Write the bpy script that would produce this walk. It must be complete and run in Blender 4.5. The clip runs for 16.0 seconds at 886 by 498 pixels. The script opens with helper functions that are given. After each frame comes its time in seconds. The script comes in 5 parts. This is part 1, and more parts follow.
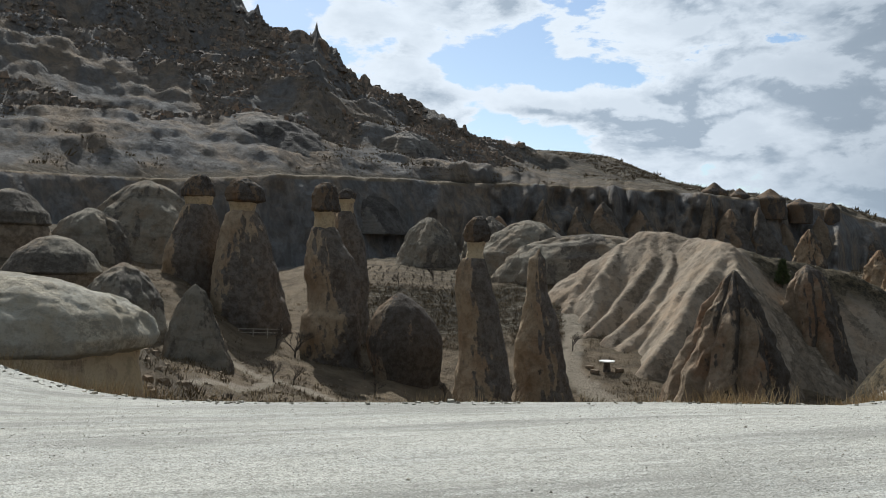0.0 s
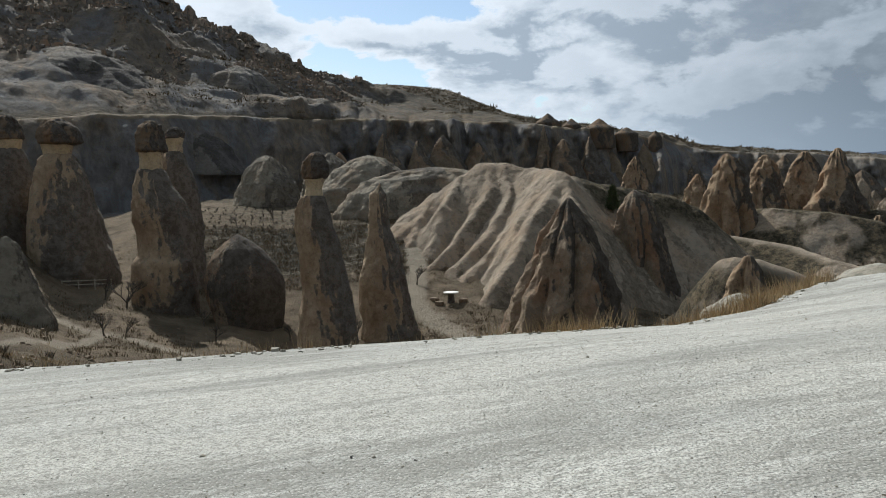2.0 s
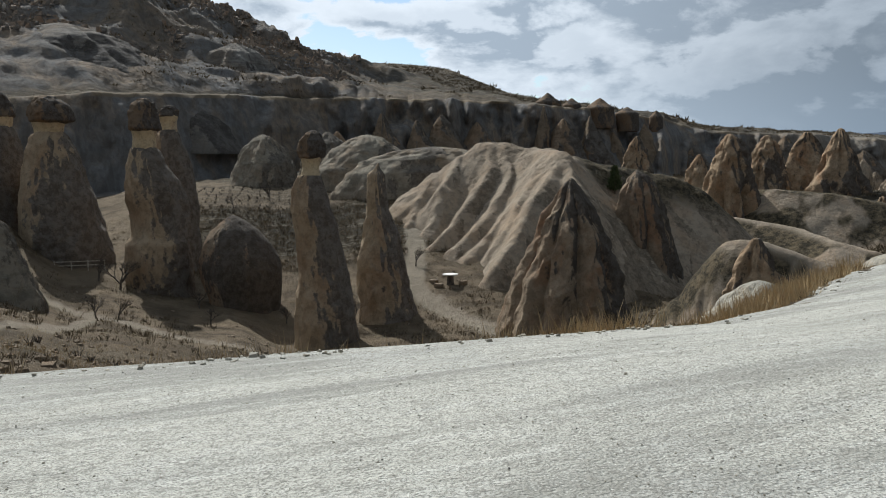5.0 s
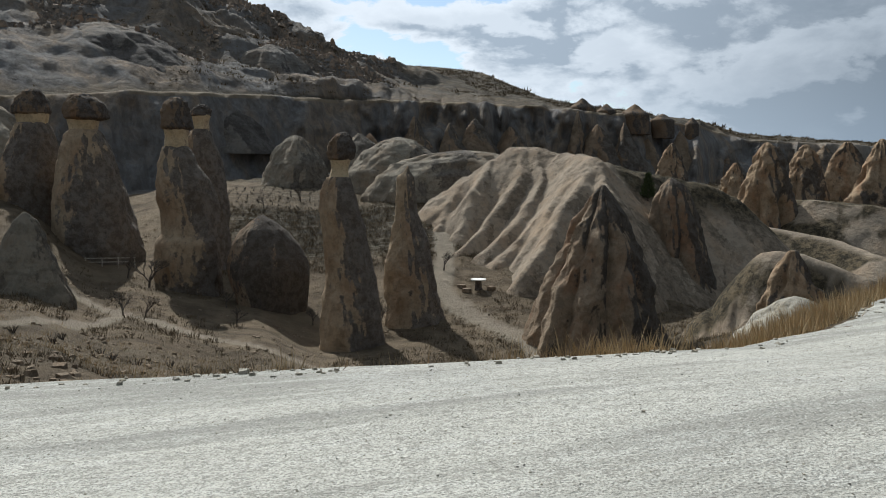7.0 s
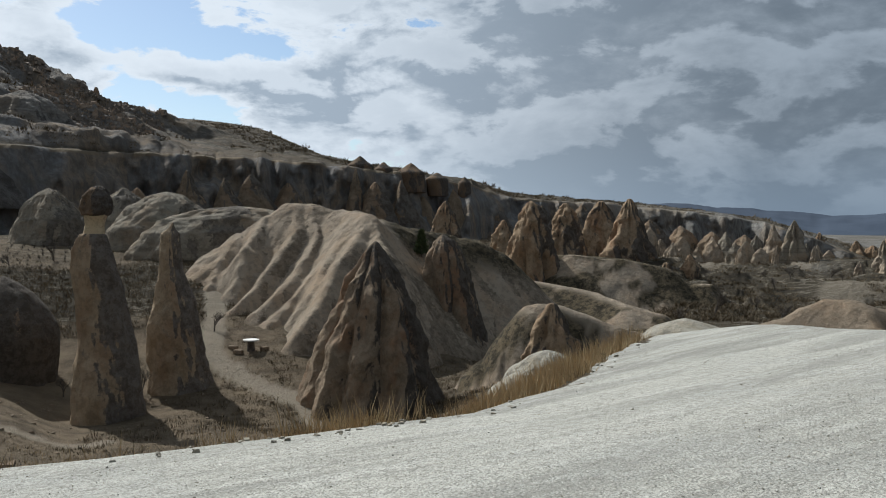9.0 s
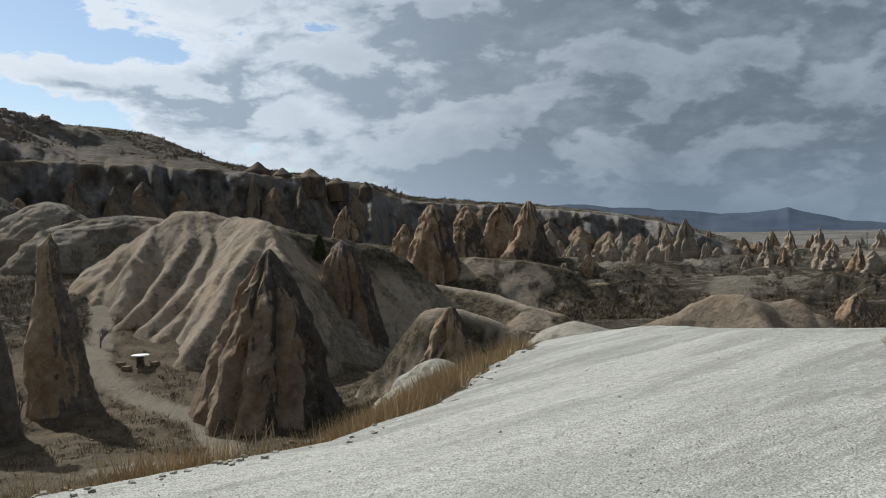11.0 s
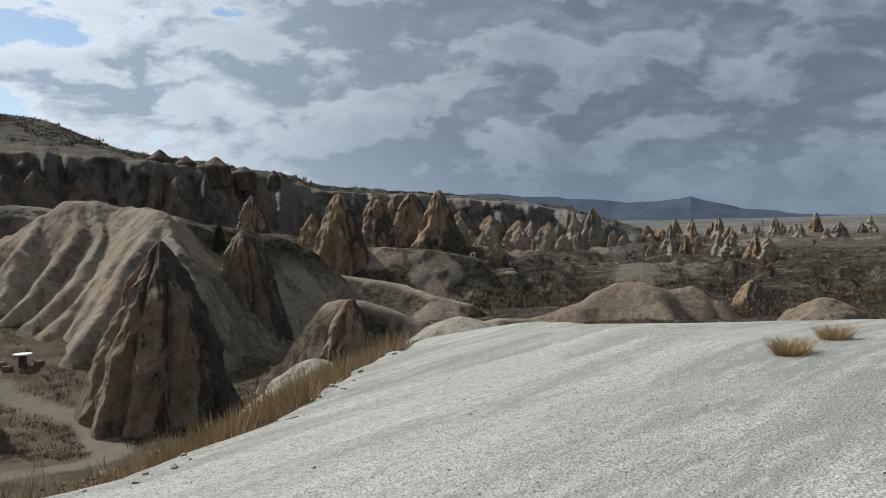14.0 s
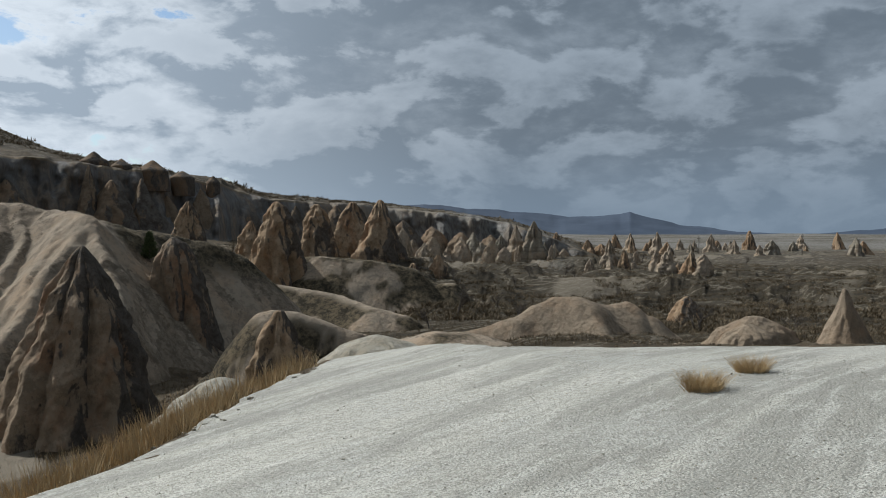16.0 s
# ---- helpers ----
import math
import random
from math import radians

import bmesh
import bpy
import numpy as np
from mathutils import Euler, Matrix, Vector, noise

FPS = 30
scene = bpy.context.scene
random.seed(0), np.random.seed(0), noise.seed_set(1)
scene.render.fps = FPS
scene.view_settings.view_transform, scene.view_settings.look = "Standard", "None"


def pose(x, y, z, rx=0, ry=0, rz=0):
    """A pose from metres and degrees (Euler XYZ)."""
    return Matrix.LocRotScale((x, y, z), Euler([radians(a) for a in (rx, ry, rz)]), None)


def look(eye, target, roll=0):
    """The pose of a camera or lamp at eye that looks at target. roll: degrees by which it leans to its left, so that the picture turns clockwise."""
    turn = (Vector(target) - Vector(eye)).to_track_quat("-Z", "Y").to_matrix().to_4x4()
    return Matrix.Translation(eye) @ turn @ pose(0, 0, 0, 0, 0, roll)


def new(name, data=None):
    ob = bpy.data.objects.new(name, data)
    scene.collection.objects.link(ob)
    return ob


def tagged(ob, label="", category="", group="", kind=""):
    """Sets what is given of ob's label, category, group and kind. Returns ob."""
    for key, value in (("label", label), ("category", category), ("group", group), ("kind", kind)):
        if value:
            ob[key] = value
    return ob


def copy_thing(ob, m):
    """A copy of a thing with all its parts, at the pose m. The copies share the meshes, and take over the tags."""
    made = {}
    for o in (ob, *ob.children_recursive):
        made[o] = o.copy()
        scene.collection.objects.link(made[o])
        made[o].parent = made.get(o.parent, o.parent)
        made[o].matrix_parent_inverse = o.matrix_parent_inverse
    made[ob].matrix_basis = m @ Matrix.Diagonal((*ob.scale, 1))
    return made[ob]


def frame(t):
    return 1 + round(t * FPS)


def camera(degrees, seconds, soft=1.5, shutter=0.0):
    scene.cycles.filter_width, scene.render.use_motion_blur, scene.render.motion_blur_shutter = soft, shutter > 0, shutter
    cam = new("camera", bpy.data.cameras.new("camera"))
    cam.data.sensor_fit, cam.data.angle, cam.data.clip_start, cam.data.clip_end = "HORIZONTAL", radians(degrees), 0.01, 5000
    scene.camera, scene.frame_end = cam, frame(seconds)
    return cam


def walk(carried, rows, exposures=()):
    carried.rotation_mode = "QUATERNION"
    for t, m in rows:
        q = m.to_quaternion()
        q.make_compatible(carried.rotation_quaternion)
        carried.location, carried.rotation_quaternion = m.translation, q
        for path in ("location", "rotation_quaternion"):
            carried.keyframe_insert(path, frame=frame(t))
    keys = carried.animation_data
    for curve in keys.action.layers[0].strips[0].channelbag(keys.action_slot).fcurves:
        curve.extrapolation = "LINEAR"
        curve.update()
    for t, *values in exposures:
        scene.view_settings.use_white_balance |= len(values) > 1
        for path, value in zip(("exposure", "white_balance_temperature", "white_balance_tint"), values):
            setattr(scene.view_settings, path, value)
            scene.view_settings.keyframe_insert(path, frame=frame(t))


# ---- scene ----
cam = camera(56.0, 16.0, soft=1.0)
PATH = [
    (0.0, pose(-0.001, 0.001, 1.598, 90.282, -1.027, 0.018)),
    (0.5, pose(0.128, 0.171, 1.536, 89.227, 0.881, -5.495)),
    (1.0, pose(0.228, 0.472, 1.488, 86.809, 1.795, -6.485)),
    (1.5, pose(0.330, 0.766, 1.509, 85.993, 2.347, -8.889)),
    (2.0, pose(0.334, 1.083, 1.502, 85.912, 1.121, -10.745)),
    (2.5, pose(0.368, 1.380, 1.503, 85.281, 1.589, -9.951)),
    (3.0, pose(0.403, 1.625, 1.517, 84.821, 1.591, -9.981)),
    (3.5, pose(0.399, 1.894, 1.513, 84.587, 1.538, -10.682)),
    (6.0, pose(0.710, 2.946, 1.508, 84.560, 0.326, -10.155)),
    (6.5, pose(0.793, 3.118, 1.530, 84.641, -0.059, -8.783)),
    (7.0, pose(0.931, 3.275, 1.534, 84.796, -0.068, -8.584)),
    (7.5, pose(1.169, 3.410, 1.556, 85.314, 0.270, -10.787)),
    (8.0, pose(1.383, 3.531, 1.560, 86.519, 0.102, -16.909)),
    (8.5, pose(1.595, 3.686, 1.577, 88.195, -1.315, -22.884)),
    (9.0, pose(1.855, 3.909, 1.567, 88.680, -0.097, -23.509)),
    (9.5, pose(2.111, 4.120, 1.577, 88.704, 0.500, -26.120)),
    (10.0, pose(2.332, 4.278, 1.582, 89.245, 0.453, -29.635)),
    (12.5, pose(3.561, 4.982, 1.573, 88.328, 1.886, -30.554)),
    (13.0, pose(3.796, 5.104, 1.587, 88.404, 0.941, -34.380)),
    (13.5, pose(4.030, 5.227, 1.581, 88.036, 1.816, -33.934)),
    (14.0, pose(4.299, 5.329, 1.586, 88.055, 1.362, -36.084)),
    (14.5, pose(4.550, 5.428, 1.603, 87.907, 0.654, -38.424)),
    (15.0, pose(4.817, 5.533, 1.612, 88.220, 0.764, -37.541)),
    (15.5, pose(5.102, 5.645, 1.636, 88.842, 0.731, -37.270)),
    (16.0, pose(5.345, 5.724, 1.656, 88.732, 0.122, -39.969)),
]
walk(cam, PATH, [(0.0, 0.04, 6000, 7.0), (7.0, 0.06, 6000, 7.0), (9.0, -0.06, 6000, 7.0), (12.5, -0.10, 6000, 7.0), (16.0, -0.12, 6000, 7.0)])

# ---- world and sun ----
SUN_AZ, SUN_EL = -15.0, 42.0      # degrees to the right of +y, and above the horizon


class Nodes:
    """A small builder for node trees."""

    def __init__(self, tree):
        self.tree = tree
        tree.nodes.clear()

    def add(self, kind, ins=None, **props):
        n = self.tree.nodes.new(kind)
        for k, v in props.items():
            setattr(n, k, v)
        for k, v in (ins or {}).items():
            if isinstance(v, bpy.types.NodeSocket):
                self.tree.links.new(v, n.inputs[k])
            else:
                n.inputs[k].default_value = v
        return n

    def math(self, op, a, b=0.0, c=0.0, clamp=False):
        return self.add("ShaderNodeMath", {0: a, 1: b, 2: c}, operation=op, use_clamp=clamp).outputs[0]

    def mix(self, f, a, b):
        n = self.add("ShaderNodeMix", {0: f, 6: a, 7: b}, data_type="RGBA")
        return n.outputs[2]

    def ramp(self, f, lo, hi):
        """0 below lo, 1 above hi, smooth between."""
        return self.add("ShaderNodeMapRange", {0: f, 1: lo, 2: hi}, interpolation_type="SMOOTHSTEP").outputs[0]

    def noise(self, vec, scale, detail=4.0, rough=0.55, distort=0.0):
        return self.add("ShaderNodeTexNoise", {"Vector": vec, "Scale": scale, "Detail": detail, "Roughness": rough,
                                                "Distortion": distort}).outputs[0]


def rgb(r, g, b):
    return (r, g, b, 1.0)


def build_world():
    w = bpy.data.worlds.new("sky")
    scene.world = w
    w.use_nodes = True
    n = Nodes(w.node_tree)
    sky = n.add("ShaderNodeTexSky", sky_type="NISHITA", sun_disc=False, sun_elevation=radians(SUN_EL), sun_rotation=radians(SUN_AZ),
                air_density=1.0, dust_density=0.6)
    d = n.add("ShaderNodeTexCoord").outputs["Generated"]
    sep = n.add("ShaderNodeSeparateXYZ", {0: d})
    up = n.math("MAXIMUM", sep.outputs[2], 0.0)
    moved = n.add("ShaderNodeMapping", {0: d, 1: (0.35, 1.9, 0.0), 3: (1.0, 1.0, 2.1)}).outputs[0]
    big = n.noise(moved, 2.6, 3.0, 0.5)
    puff = n.noise(moved, 7.5, 12.0, 0.58, 0.2)
    fluff = n.noise(moved, 17.0, 8.0, 0.6, 0.2)
    above = n.add("ShaderNodeMapping", {0: moved, 1: (-0.02, 0.0, 0.06)}).outputs[0]
    puff2 = n.noise(above, 7.5, 6.0, 0.54, 0.2)
    # the cover closes to the east; a long blue gap lies over the end of the hill
    bear = n.math("ARCTAN2", sep.outputs[0], sep.outputs[1])
    east = n.ramp(bear, 0.2, 0.85)
    # the unseen sky behind the camera is closed too, added to weaken the fill
    east = n.math("MAXIMUM", east, n.ramp(n.math("MULTIPLY", sep.outputs[1], -1.0), -0.25, 0.35))
    gx = n.math("POWER", n.math("DIVIDE", n.math("SUBTRACT", bear, 0.15), 0.21), 2.0)
    gy = n.math("POWER", n.math("DIVIDE", n.math("SUBTRACT", sep.outputs[2], 0.225), 0.06), 2.0)
    gap = n.math("SUBTRACT", 1.0, n.ramp(n.math("ADD", gx, gy), 0.0, 1.0))
    cover = n.math("ADD", n.math("MULTIPLY", big, 0.35), n.math("MULTIPLY", puff, 0.85))
    cover = n.math("ADD", cover, n.math("SUBTRACT", n.math("MULTIPLY", east, 0.30), n.math("MULTIPLY", gap, 0.16)))
    cover = n.math("ADD", cover, n.math("MULTIPLY", n.math("SUBTRACT", fluff, 0.5), 0.10))
    mask = n.ramp(cover, 0.515, 0.56)
    core = n.ramp(cover, 0.545, 0.72)
    lit = n.ramp(n.math("SUBTRACT", puff, puff2), -0.07, 0.07)
    core = n.math("MULTIPLY", core, n.math("SUBTRACT", 1.45, n.math("MULTIPLY", lit, 1.15)), clamp=True)
    deck = n.ramp(n.math("ADD", n.math("MULTIPLY", puff, 0.75), n.math("ADD", n.math("MULTIPLY", fluff, 0.25), n.math("MULTIPLY", lit, -0.20))), 0.20, 0.52)
    thick = n.math("ADD", n.math("MULTIPLY", core, n.math("SUBTRACT", 1.0, east)), n.math("MULTIPLY", deck, east))
    white = n.mix(east, rgb(8.3, 8.6, 8.95), rgb(3.5, 3.9, 4.35))
    grey = n.mix(east, rgb(4.1, 4.65, 5.3), rgb(1.68, 1.98, 2.32))
    cloud = n.mix(thick, white, grey)
    low = n.ramp(up, 0.0, 0.13)
    cloud = n.mix(n.math("ADD", 0.25, n.math("MULTIPLY", low, 0.75)), n.mix(east, rgb(5.2, 5.9, 6.6), rgb(2.2, 2.75, 3.4)), cloud)
    mask = n.math("MAXIMUM", mask, n.math("MULTIPLY", n.math("SUBTRACT", 1.0, low), 0.85))
    col = n.mix(mask, sky.outputs[0], cloud)
    bg = n.add("ShaderNodeBackground", {"Color": col, "Strength": 0.1})
    out = n.add("ShaderNodeOutputWorld", {"Surface": bg.outputs[0]})


build_world()
sun_lamp = bpy.data.lights.new("sun", "SUN")
sun_lamp.energy, sun_lamp.angle, sun_lamp.color = 4.9, radians(0.8), (1.0, 0.955, 0.885)
sun = new("sun", sun_lamp)
_az, _el = radians(SUN_AZ), radians(SUN_EL)
_toward = Vector((math.sin(_az) * math.cos(_el), math.cos(_az) * math.cos(_el), math.sin(_el)))
sun.matrix_world = look(tuple(_toward * 200), (0, 0, 0))

# ---- noise on arrays ----


def _hash(ix, iy, iz, seed):
    h = (ix * 374761393 + iy * 668265263 + iz * 2147483647 + seed * 1274126177) & 0xFFFFFFFF
    h = ((h ^ (h >> 13)) * 1274126177) & 0xFFFFFFFF
    h = ((h ^ (h >> 16)) * 2246822519) & 0xFFFFFFFF
    return ((h ^ (h >> 15)) & 0xFFFF) / 65535.0


def vnoise(x, y, z, seed=0):
    """Smooth value noise, -1 to 1, on arrays."""
    x, y, z = np.broadcast_arrays(np.asarray(x, float), np.asarray(y, float), np.asarray(z, float))
    fx, fy, fz = np.floor(x), np.floor(y), np.floor(z)
    ix, iy, iz = fx.astype(np.int64), fy.astype(np.int64), fz.astype(np.int64)
    u, v, w = x - fx, y - fy, z - fz
    u, v, w = (a * a * a * (a * (a * 6 - 15) + 10) for a in (u, v, w))
    tot = 0
    for dx in (0, 1):
        for dy in (0, 1):
            for dz in (0, 1):
                tot = tot + _hash(ix + dx, iy + dy, iz + dz, seed) * (u if dx else 1 - u) * (v if dy else 1 - v) * (w if dz else 1 - w)
    return tot * 2 - 1


def fbm(x, y, z, seed=0, octaves=4, gain=0.5):
    x, y, z = np.asarray(x, float), np.asarray(y, float), np.asarray(z, float)
    tot, amp, norm, f = 0, 1.0, 0.0, 1.0
    for k in range(octaves):
        tot = tot + amp * vnoise(x * f + 17.3 * k, y * f + 5.1 * k, z * f - 9.7 * k, seed + k)
        norm, amp, f = norm + amp, amp * gain, f * 2.03
    return tot / norm


def ridged(x, y, z, seed=0, octaves=4):
    return 1 - 2 * np.abs(fbm(x, y, z, seed, octaves, 0.5))


def smooth(a, b, v):
    k = np.clip((np.asarray(v, float) - a) / (b - a), 0, 1)
    return k * k * (3 - 2 * k)


# ---- materials ----


def principled(n, color, rough, normal=None, spec=0.25):
    ins = {"Base Color": color, "Roughness": rough, "Specular IOR Level": spec}
    if normal is not None:
        ins["Normal"] = normal
    p = n.add("ShaderNodeBsdfPrincipled", ins)
    n.add("ShaderNodeOutputMaterial", {"Surface": p.outputs[0]})
    return p


def fresh(name):
    m = bpy.data.materials.new(name)
    m.use_nodes = True
    return m, Nodes(m.node_tree)


def rock_material(name, pale, dark, rust, amount, scale=1.0, strata=0.0, bump=0.5):
    """Tuff: pale stone under dark lichen crust, thicker on the side coloured as shaded, rusty streaks and fine pits.
    amount: how much crust.
    """
    m, n = fresh(name)
    pale, rust = (tuple(c * 0.74 for c in k[:3]) + (1,) for k in (pale, rust))
    p = n.add("ShaderNodeNewGeometry").outputs["Position"]
    tall = n.add("ShaderNodeMapping", {0: p, 3: (1.0, 1.0, 0.6)}).outputs[0]
    big = n.noise(tall, 0.2 * scale, 5.0, 0.6, 0.5)
    mid = n.noise(tall, 0.9 * scale, 8.0, 0.7, 0.3)
    fine = n.noise(p, 4.0 * scale, 8.0, 0.75)
    grit = n.noise(p, 1.7 * scale, 10.0, 0.8)
    pits = n.add("ShaderNodeTexVoronoi", {"Vector": p, "Scale": 2.2 * scale, "Detail": 2.0}).outputs[0]
    f = n.math("ADD", n.math("MULTIPLY", big, 0.75), n.math("MULTIPLY", mid, 0.28))
    f = n.math("ADD", f, n.math("MULTIPLY", n.math("SUBTRACT", fine, 0.5), 0.2))
    shade_side = n.add("ShaderNodeSeparateXYZ", {0: n.add("ShaderNodeNewGeometry").outputs["Normal"]}).outputs[0]
    # sunlit and shaded sides put into the colour: less crust towards -x, more towards +x
    f = n.math("ADD", f, n.math("MULTIPLY", shade_side, 0.13))
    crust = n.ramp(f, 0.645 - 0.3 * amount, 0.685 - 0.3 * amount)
    stain = n.ramp(n.noise(tall, 0.4 * scale, 5.0, 0.65), 0.42, 0.66)
    base = n.mix(n.math("MULTIPLY", stain, 0.75), pale, rust)
    base = n.mix(n.math("MULTIPLY", n.ramp(grit, 0.47, 0.58), 0.5), base, tuple(c * 0.5 for c in pale[:3]) + (1,))
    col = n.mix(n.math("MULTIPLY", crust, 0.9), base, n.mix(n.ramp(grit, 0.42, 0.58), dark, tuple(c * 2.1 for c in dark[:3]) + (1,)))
    turf = n.add("ShaderNodeAttribute", attribute_name="turf").outputs["Fac"]
    col = n.mix(turf, col, n.mix(n.ramp(grit, 0.42, 0.6), rgb(0.035, 0.03, 0.02), rgb(0.135, 0.105, 0.065)))
    h = n.math("ADD", n.math("MULTIPLY", mid, 0.6), n.math("MULTIPLY", grit, 0.6))
    h = n.math("ADD", h, n.math("MULTIPLY", pits, 0.2))
    if strata:
        z = n.add("ShaderNodeSeparateXYZ", {0: p}).outputs[2]
        wob = n.math("ADD", z, n.math("MULTIPLY", mid, 1.6))
        bands = n.noise(n.add("ShaderNodeCombineXYZ", {0: 0.0, 1: 0.0, 2: wob}).outputs[0], strata, 3.0, 0.6)
        col = n.mix(n.math("MULTIPLY", n.ramp(bands, 0.5, 0.66), 0.55), col, tuple(c * 0.45 for c in pale[:3]) + (1,))
        h = n.math("ADD", h, n.math("MULTIPLY", bands, 0.5))
    nb = n.add("ShaderNodeBump", {"Height": h, "Strength": bump, "Distance": 1.0 / scale}).outputs[0]
    principled(n, col, 0.95, nb, 0.1)
    return m


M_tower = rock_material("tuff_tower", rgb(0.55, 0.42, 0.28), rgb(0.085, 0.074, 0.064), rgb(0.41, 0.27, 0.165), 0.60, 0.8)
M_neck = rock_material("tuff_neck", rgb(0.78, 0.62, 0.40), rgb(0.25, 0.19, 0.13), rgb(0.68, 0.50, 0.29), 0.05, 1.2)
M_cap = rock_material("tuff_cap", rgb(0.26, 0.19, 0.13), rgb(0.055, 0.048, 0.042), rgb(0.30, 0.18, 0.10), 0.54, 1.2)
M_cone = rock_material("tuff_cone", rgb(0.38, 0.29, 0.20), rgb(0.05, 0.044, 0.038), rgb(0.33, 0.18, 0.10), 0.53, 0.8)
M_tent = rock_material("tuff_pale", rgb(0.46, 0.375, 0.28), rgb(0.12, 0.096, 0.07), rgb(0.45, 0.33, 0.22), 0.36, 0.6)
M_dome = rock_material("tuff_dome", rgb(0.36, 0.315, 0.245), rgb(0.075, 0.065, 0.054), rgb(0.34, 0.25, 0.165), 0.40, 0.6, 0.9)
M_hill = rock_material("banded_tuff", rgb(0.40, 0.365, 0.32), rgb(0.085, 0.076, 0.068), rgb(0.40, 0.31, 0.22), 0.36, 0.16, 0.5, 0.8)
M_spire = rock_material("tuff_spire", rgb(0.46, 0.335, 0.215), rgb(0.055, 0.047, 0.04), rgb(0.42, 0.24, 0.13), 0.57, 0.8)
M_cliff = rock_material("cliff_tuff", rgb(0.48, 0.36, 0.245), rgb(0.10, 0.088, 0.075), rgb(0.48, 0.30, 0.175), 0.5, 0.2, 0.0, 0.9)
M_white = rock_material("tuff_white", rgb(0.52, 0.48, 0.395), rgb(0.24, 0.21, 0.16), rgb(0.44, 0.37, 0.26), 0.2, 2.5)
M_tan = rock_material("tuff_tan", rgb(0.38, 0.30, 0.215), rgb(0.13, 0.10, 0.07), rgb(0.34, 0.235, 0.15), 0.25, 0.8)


def ground_material():
    """Soil, scrub, rock and trodden paths, told apart by attributes of the mesh."""
    m, n = fresh("valley_ground")
    p = n.add("ShaderNodeNewGeometry").outputs["Position"]
    rock = n.add("ShaderNodeAttribute", attribute_name="rock").outputs["Fac"]
    path = n.add("ShaderNodeAttribute", attribute_name="path").outputs["Fac"]
    scrub = n.add("ShaderNodeAttribute", attribute_name="scrub").outputs["Fac"]
    white = n.add("ShaderNodeAttribute", attribute_name="white").outputs["Fac"]
    big = n.noise(p, 0.045, 8.0, 0.65, 0.4)
    mid = n.noise(p, 0.35, 6.0, 0.65)
    fine = n.noise(p, 2.6, 6.0, 0.7)
    soil = n.mix(n.ramp(mid, 0.35, 0.65), rgb(0.16, 0.122, 0.08), rgb(0.33, 0.25, 0.165))
    soil = n.mix(n.math("MULTIPLY", n.ramp(big, 0.45, 0.65), 0.5), soil, rgb(0.37, 0.29, 0.195))
    rough2 = n.noise(p, 0.9, 10.0, 0.8)
    dots = n.ramp(n.math("ADD", n.math("MULTIPLY", rough2, 0.7), n.math("ADD", n.math("MULTIPLY", mid, 0.35), n.math("MULTIPLY", scrub, 0.09))), 0.49, 0.56)
    bushy = n.mix(dots, soil, n.mix(fine, rgb(0.05, 0.042, 0.028), rgb(0.15, 0.115, 0.07)))
    col = n.mix(n.math("MINIMUM", scrub, 1.0), soil, bushy)
    col = n.mix(n.math("MULTIPLY", n.ramp(scrub, 1.0, 1.6), 0.55), col, n.mix(fine, rgb(0.05, 0.043, 0.03), rgb(0.12, 0.10, 0.07)))
    level = n.noise(n.add("ShaderNodeMapping", {0: p, 2: (0, 0, radians(-20)), 3: (0.35, 1.0, 1.0)}).outputs[0], 0.06, 7.0, 0.62, 0.6)
    bank = n.math("ABSOLUTE", n.math("SUBTRACT", n.math("FRACT", n.math("MULTIPLY", level, 9.0)), 0.5))
    wild = n.math("MINIMUM", scrub, 1.0)
    col = n.mix(n.math("MULTIPLY", wild, n.math("MULTIPLY", n.ramp(bank, 0.36, 0.44), 0.75)), col, rgb(0.055, 0.046, 0.034))
    col = n.mix(n.math("MULTIPLY", wild, n.math("MULTIPLY", n.ramp(n.math("SUBTRACT", 0.5, bank), 0.40, 0.47), 0.55)), col, rgb(0.42, 0.37, 0.29))
    tall = n.add("ShaderNodeMapping", {0: p, 3: (1.0, 1.0, 0.3)}).outputs[0]
    rbig = n.noise(tall, 0.07, 5.0, 0.65, 0.7)
    rmid = n.noise(tall, 0.3, 6.0, 0.65, 0.3)
    stone = n.mix(n.ramp(rbig, 0.40, 0.62), rgb(0.34, 0.33, 0.32), rgb(0.47, 0.36, 0.255))
    stone = n.mix(n.math("MULTIPLY", n.ramp(rmid, 0.45, 0.62), 0.65), stone, rgb(0.185, 0.17, 0.155))
    stone = n.mix(n.math("MULTIPLY", n.ramp(n.noise(p, 0.45, 10.0, 0.8), 0.45, 0.6), 0.5), stone, rgb(0.17, 0.152, 0.135))
    z = n.add("ShaderNodeSeparateXYZ", {0: p}).outputs[2]
    wob = n.math("ADD", z, n.math("MULTIPLY", rbig, 6.0))
    bands = n.noise(n.add("ShaderNodeCombineXYZ", {2: wob}).outputs[0], 0.55, 4.0, 0.6)
    stone = n.mix(n.math("MULTIPLY", n.ramp(bands, 0.5, 0.62), 0.4), stone, rgb(0.30, 0.268, 0.228))
    stone = n.mix(n.math("MULTIPLY", n.add("ShaderNodeAttribute", attribute_name="ledge").outputs["Fac"], 0.8), stone, rgb(0.40, 0.31, 0.20))
    col = n.mix(rock, col, stone)
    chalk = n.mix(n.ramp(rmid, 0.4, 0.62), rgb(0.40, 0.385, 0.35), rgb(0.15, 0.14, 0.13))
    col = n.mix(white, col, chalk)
    col = n.mix(path, col, n.mix(fine, rgb(0.46, 0.385, 0.29), rgb(0.60, 0.52, 0.405)))
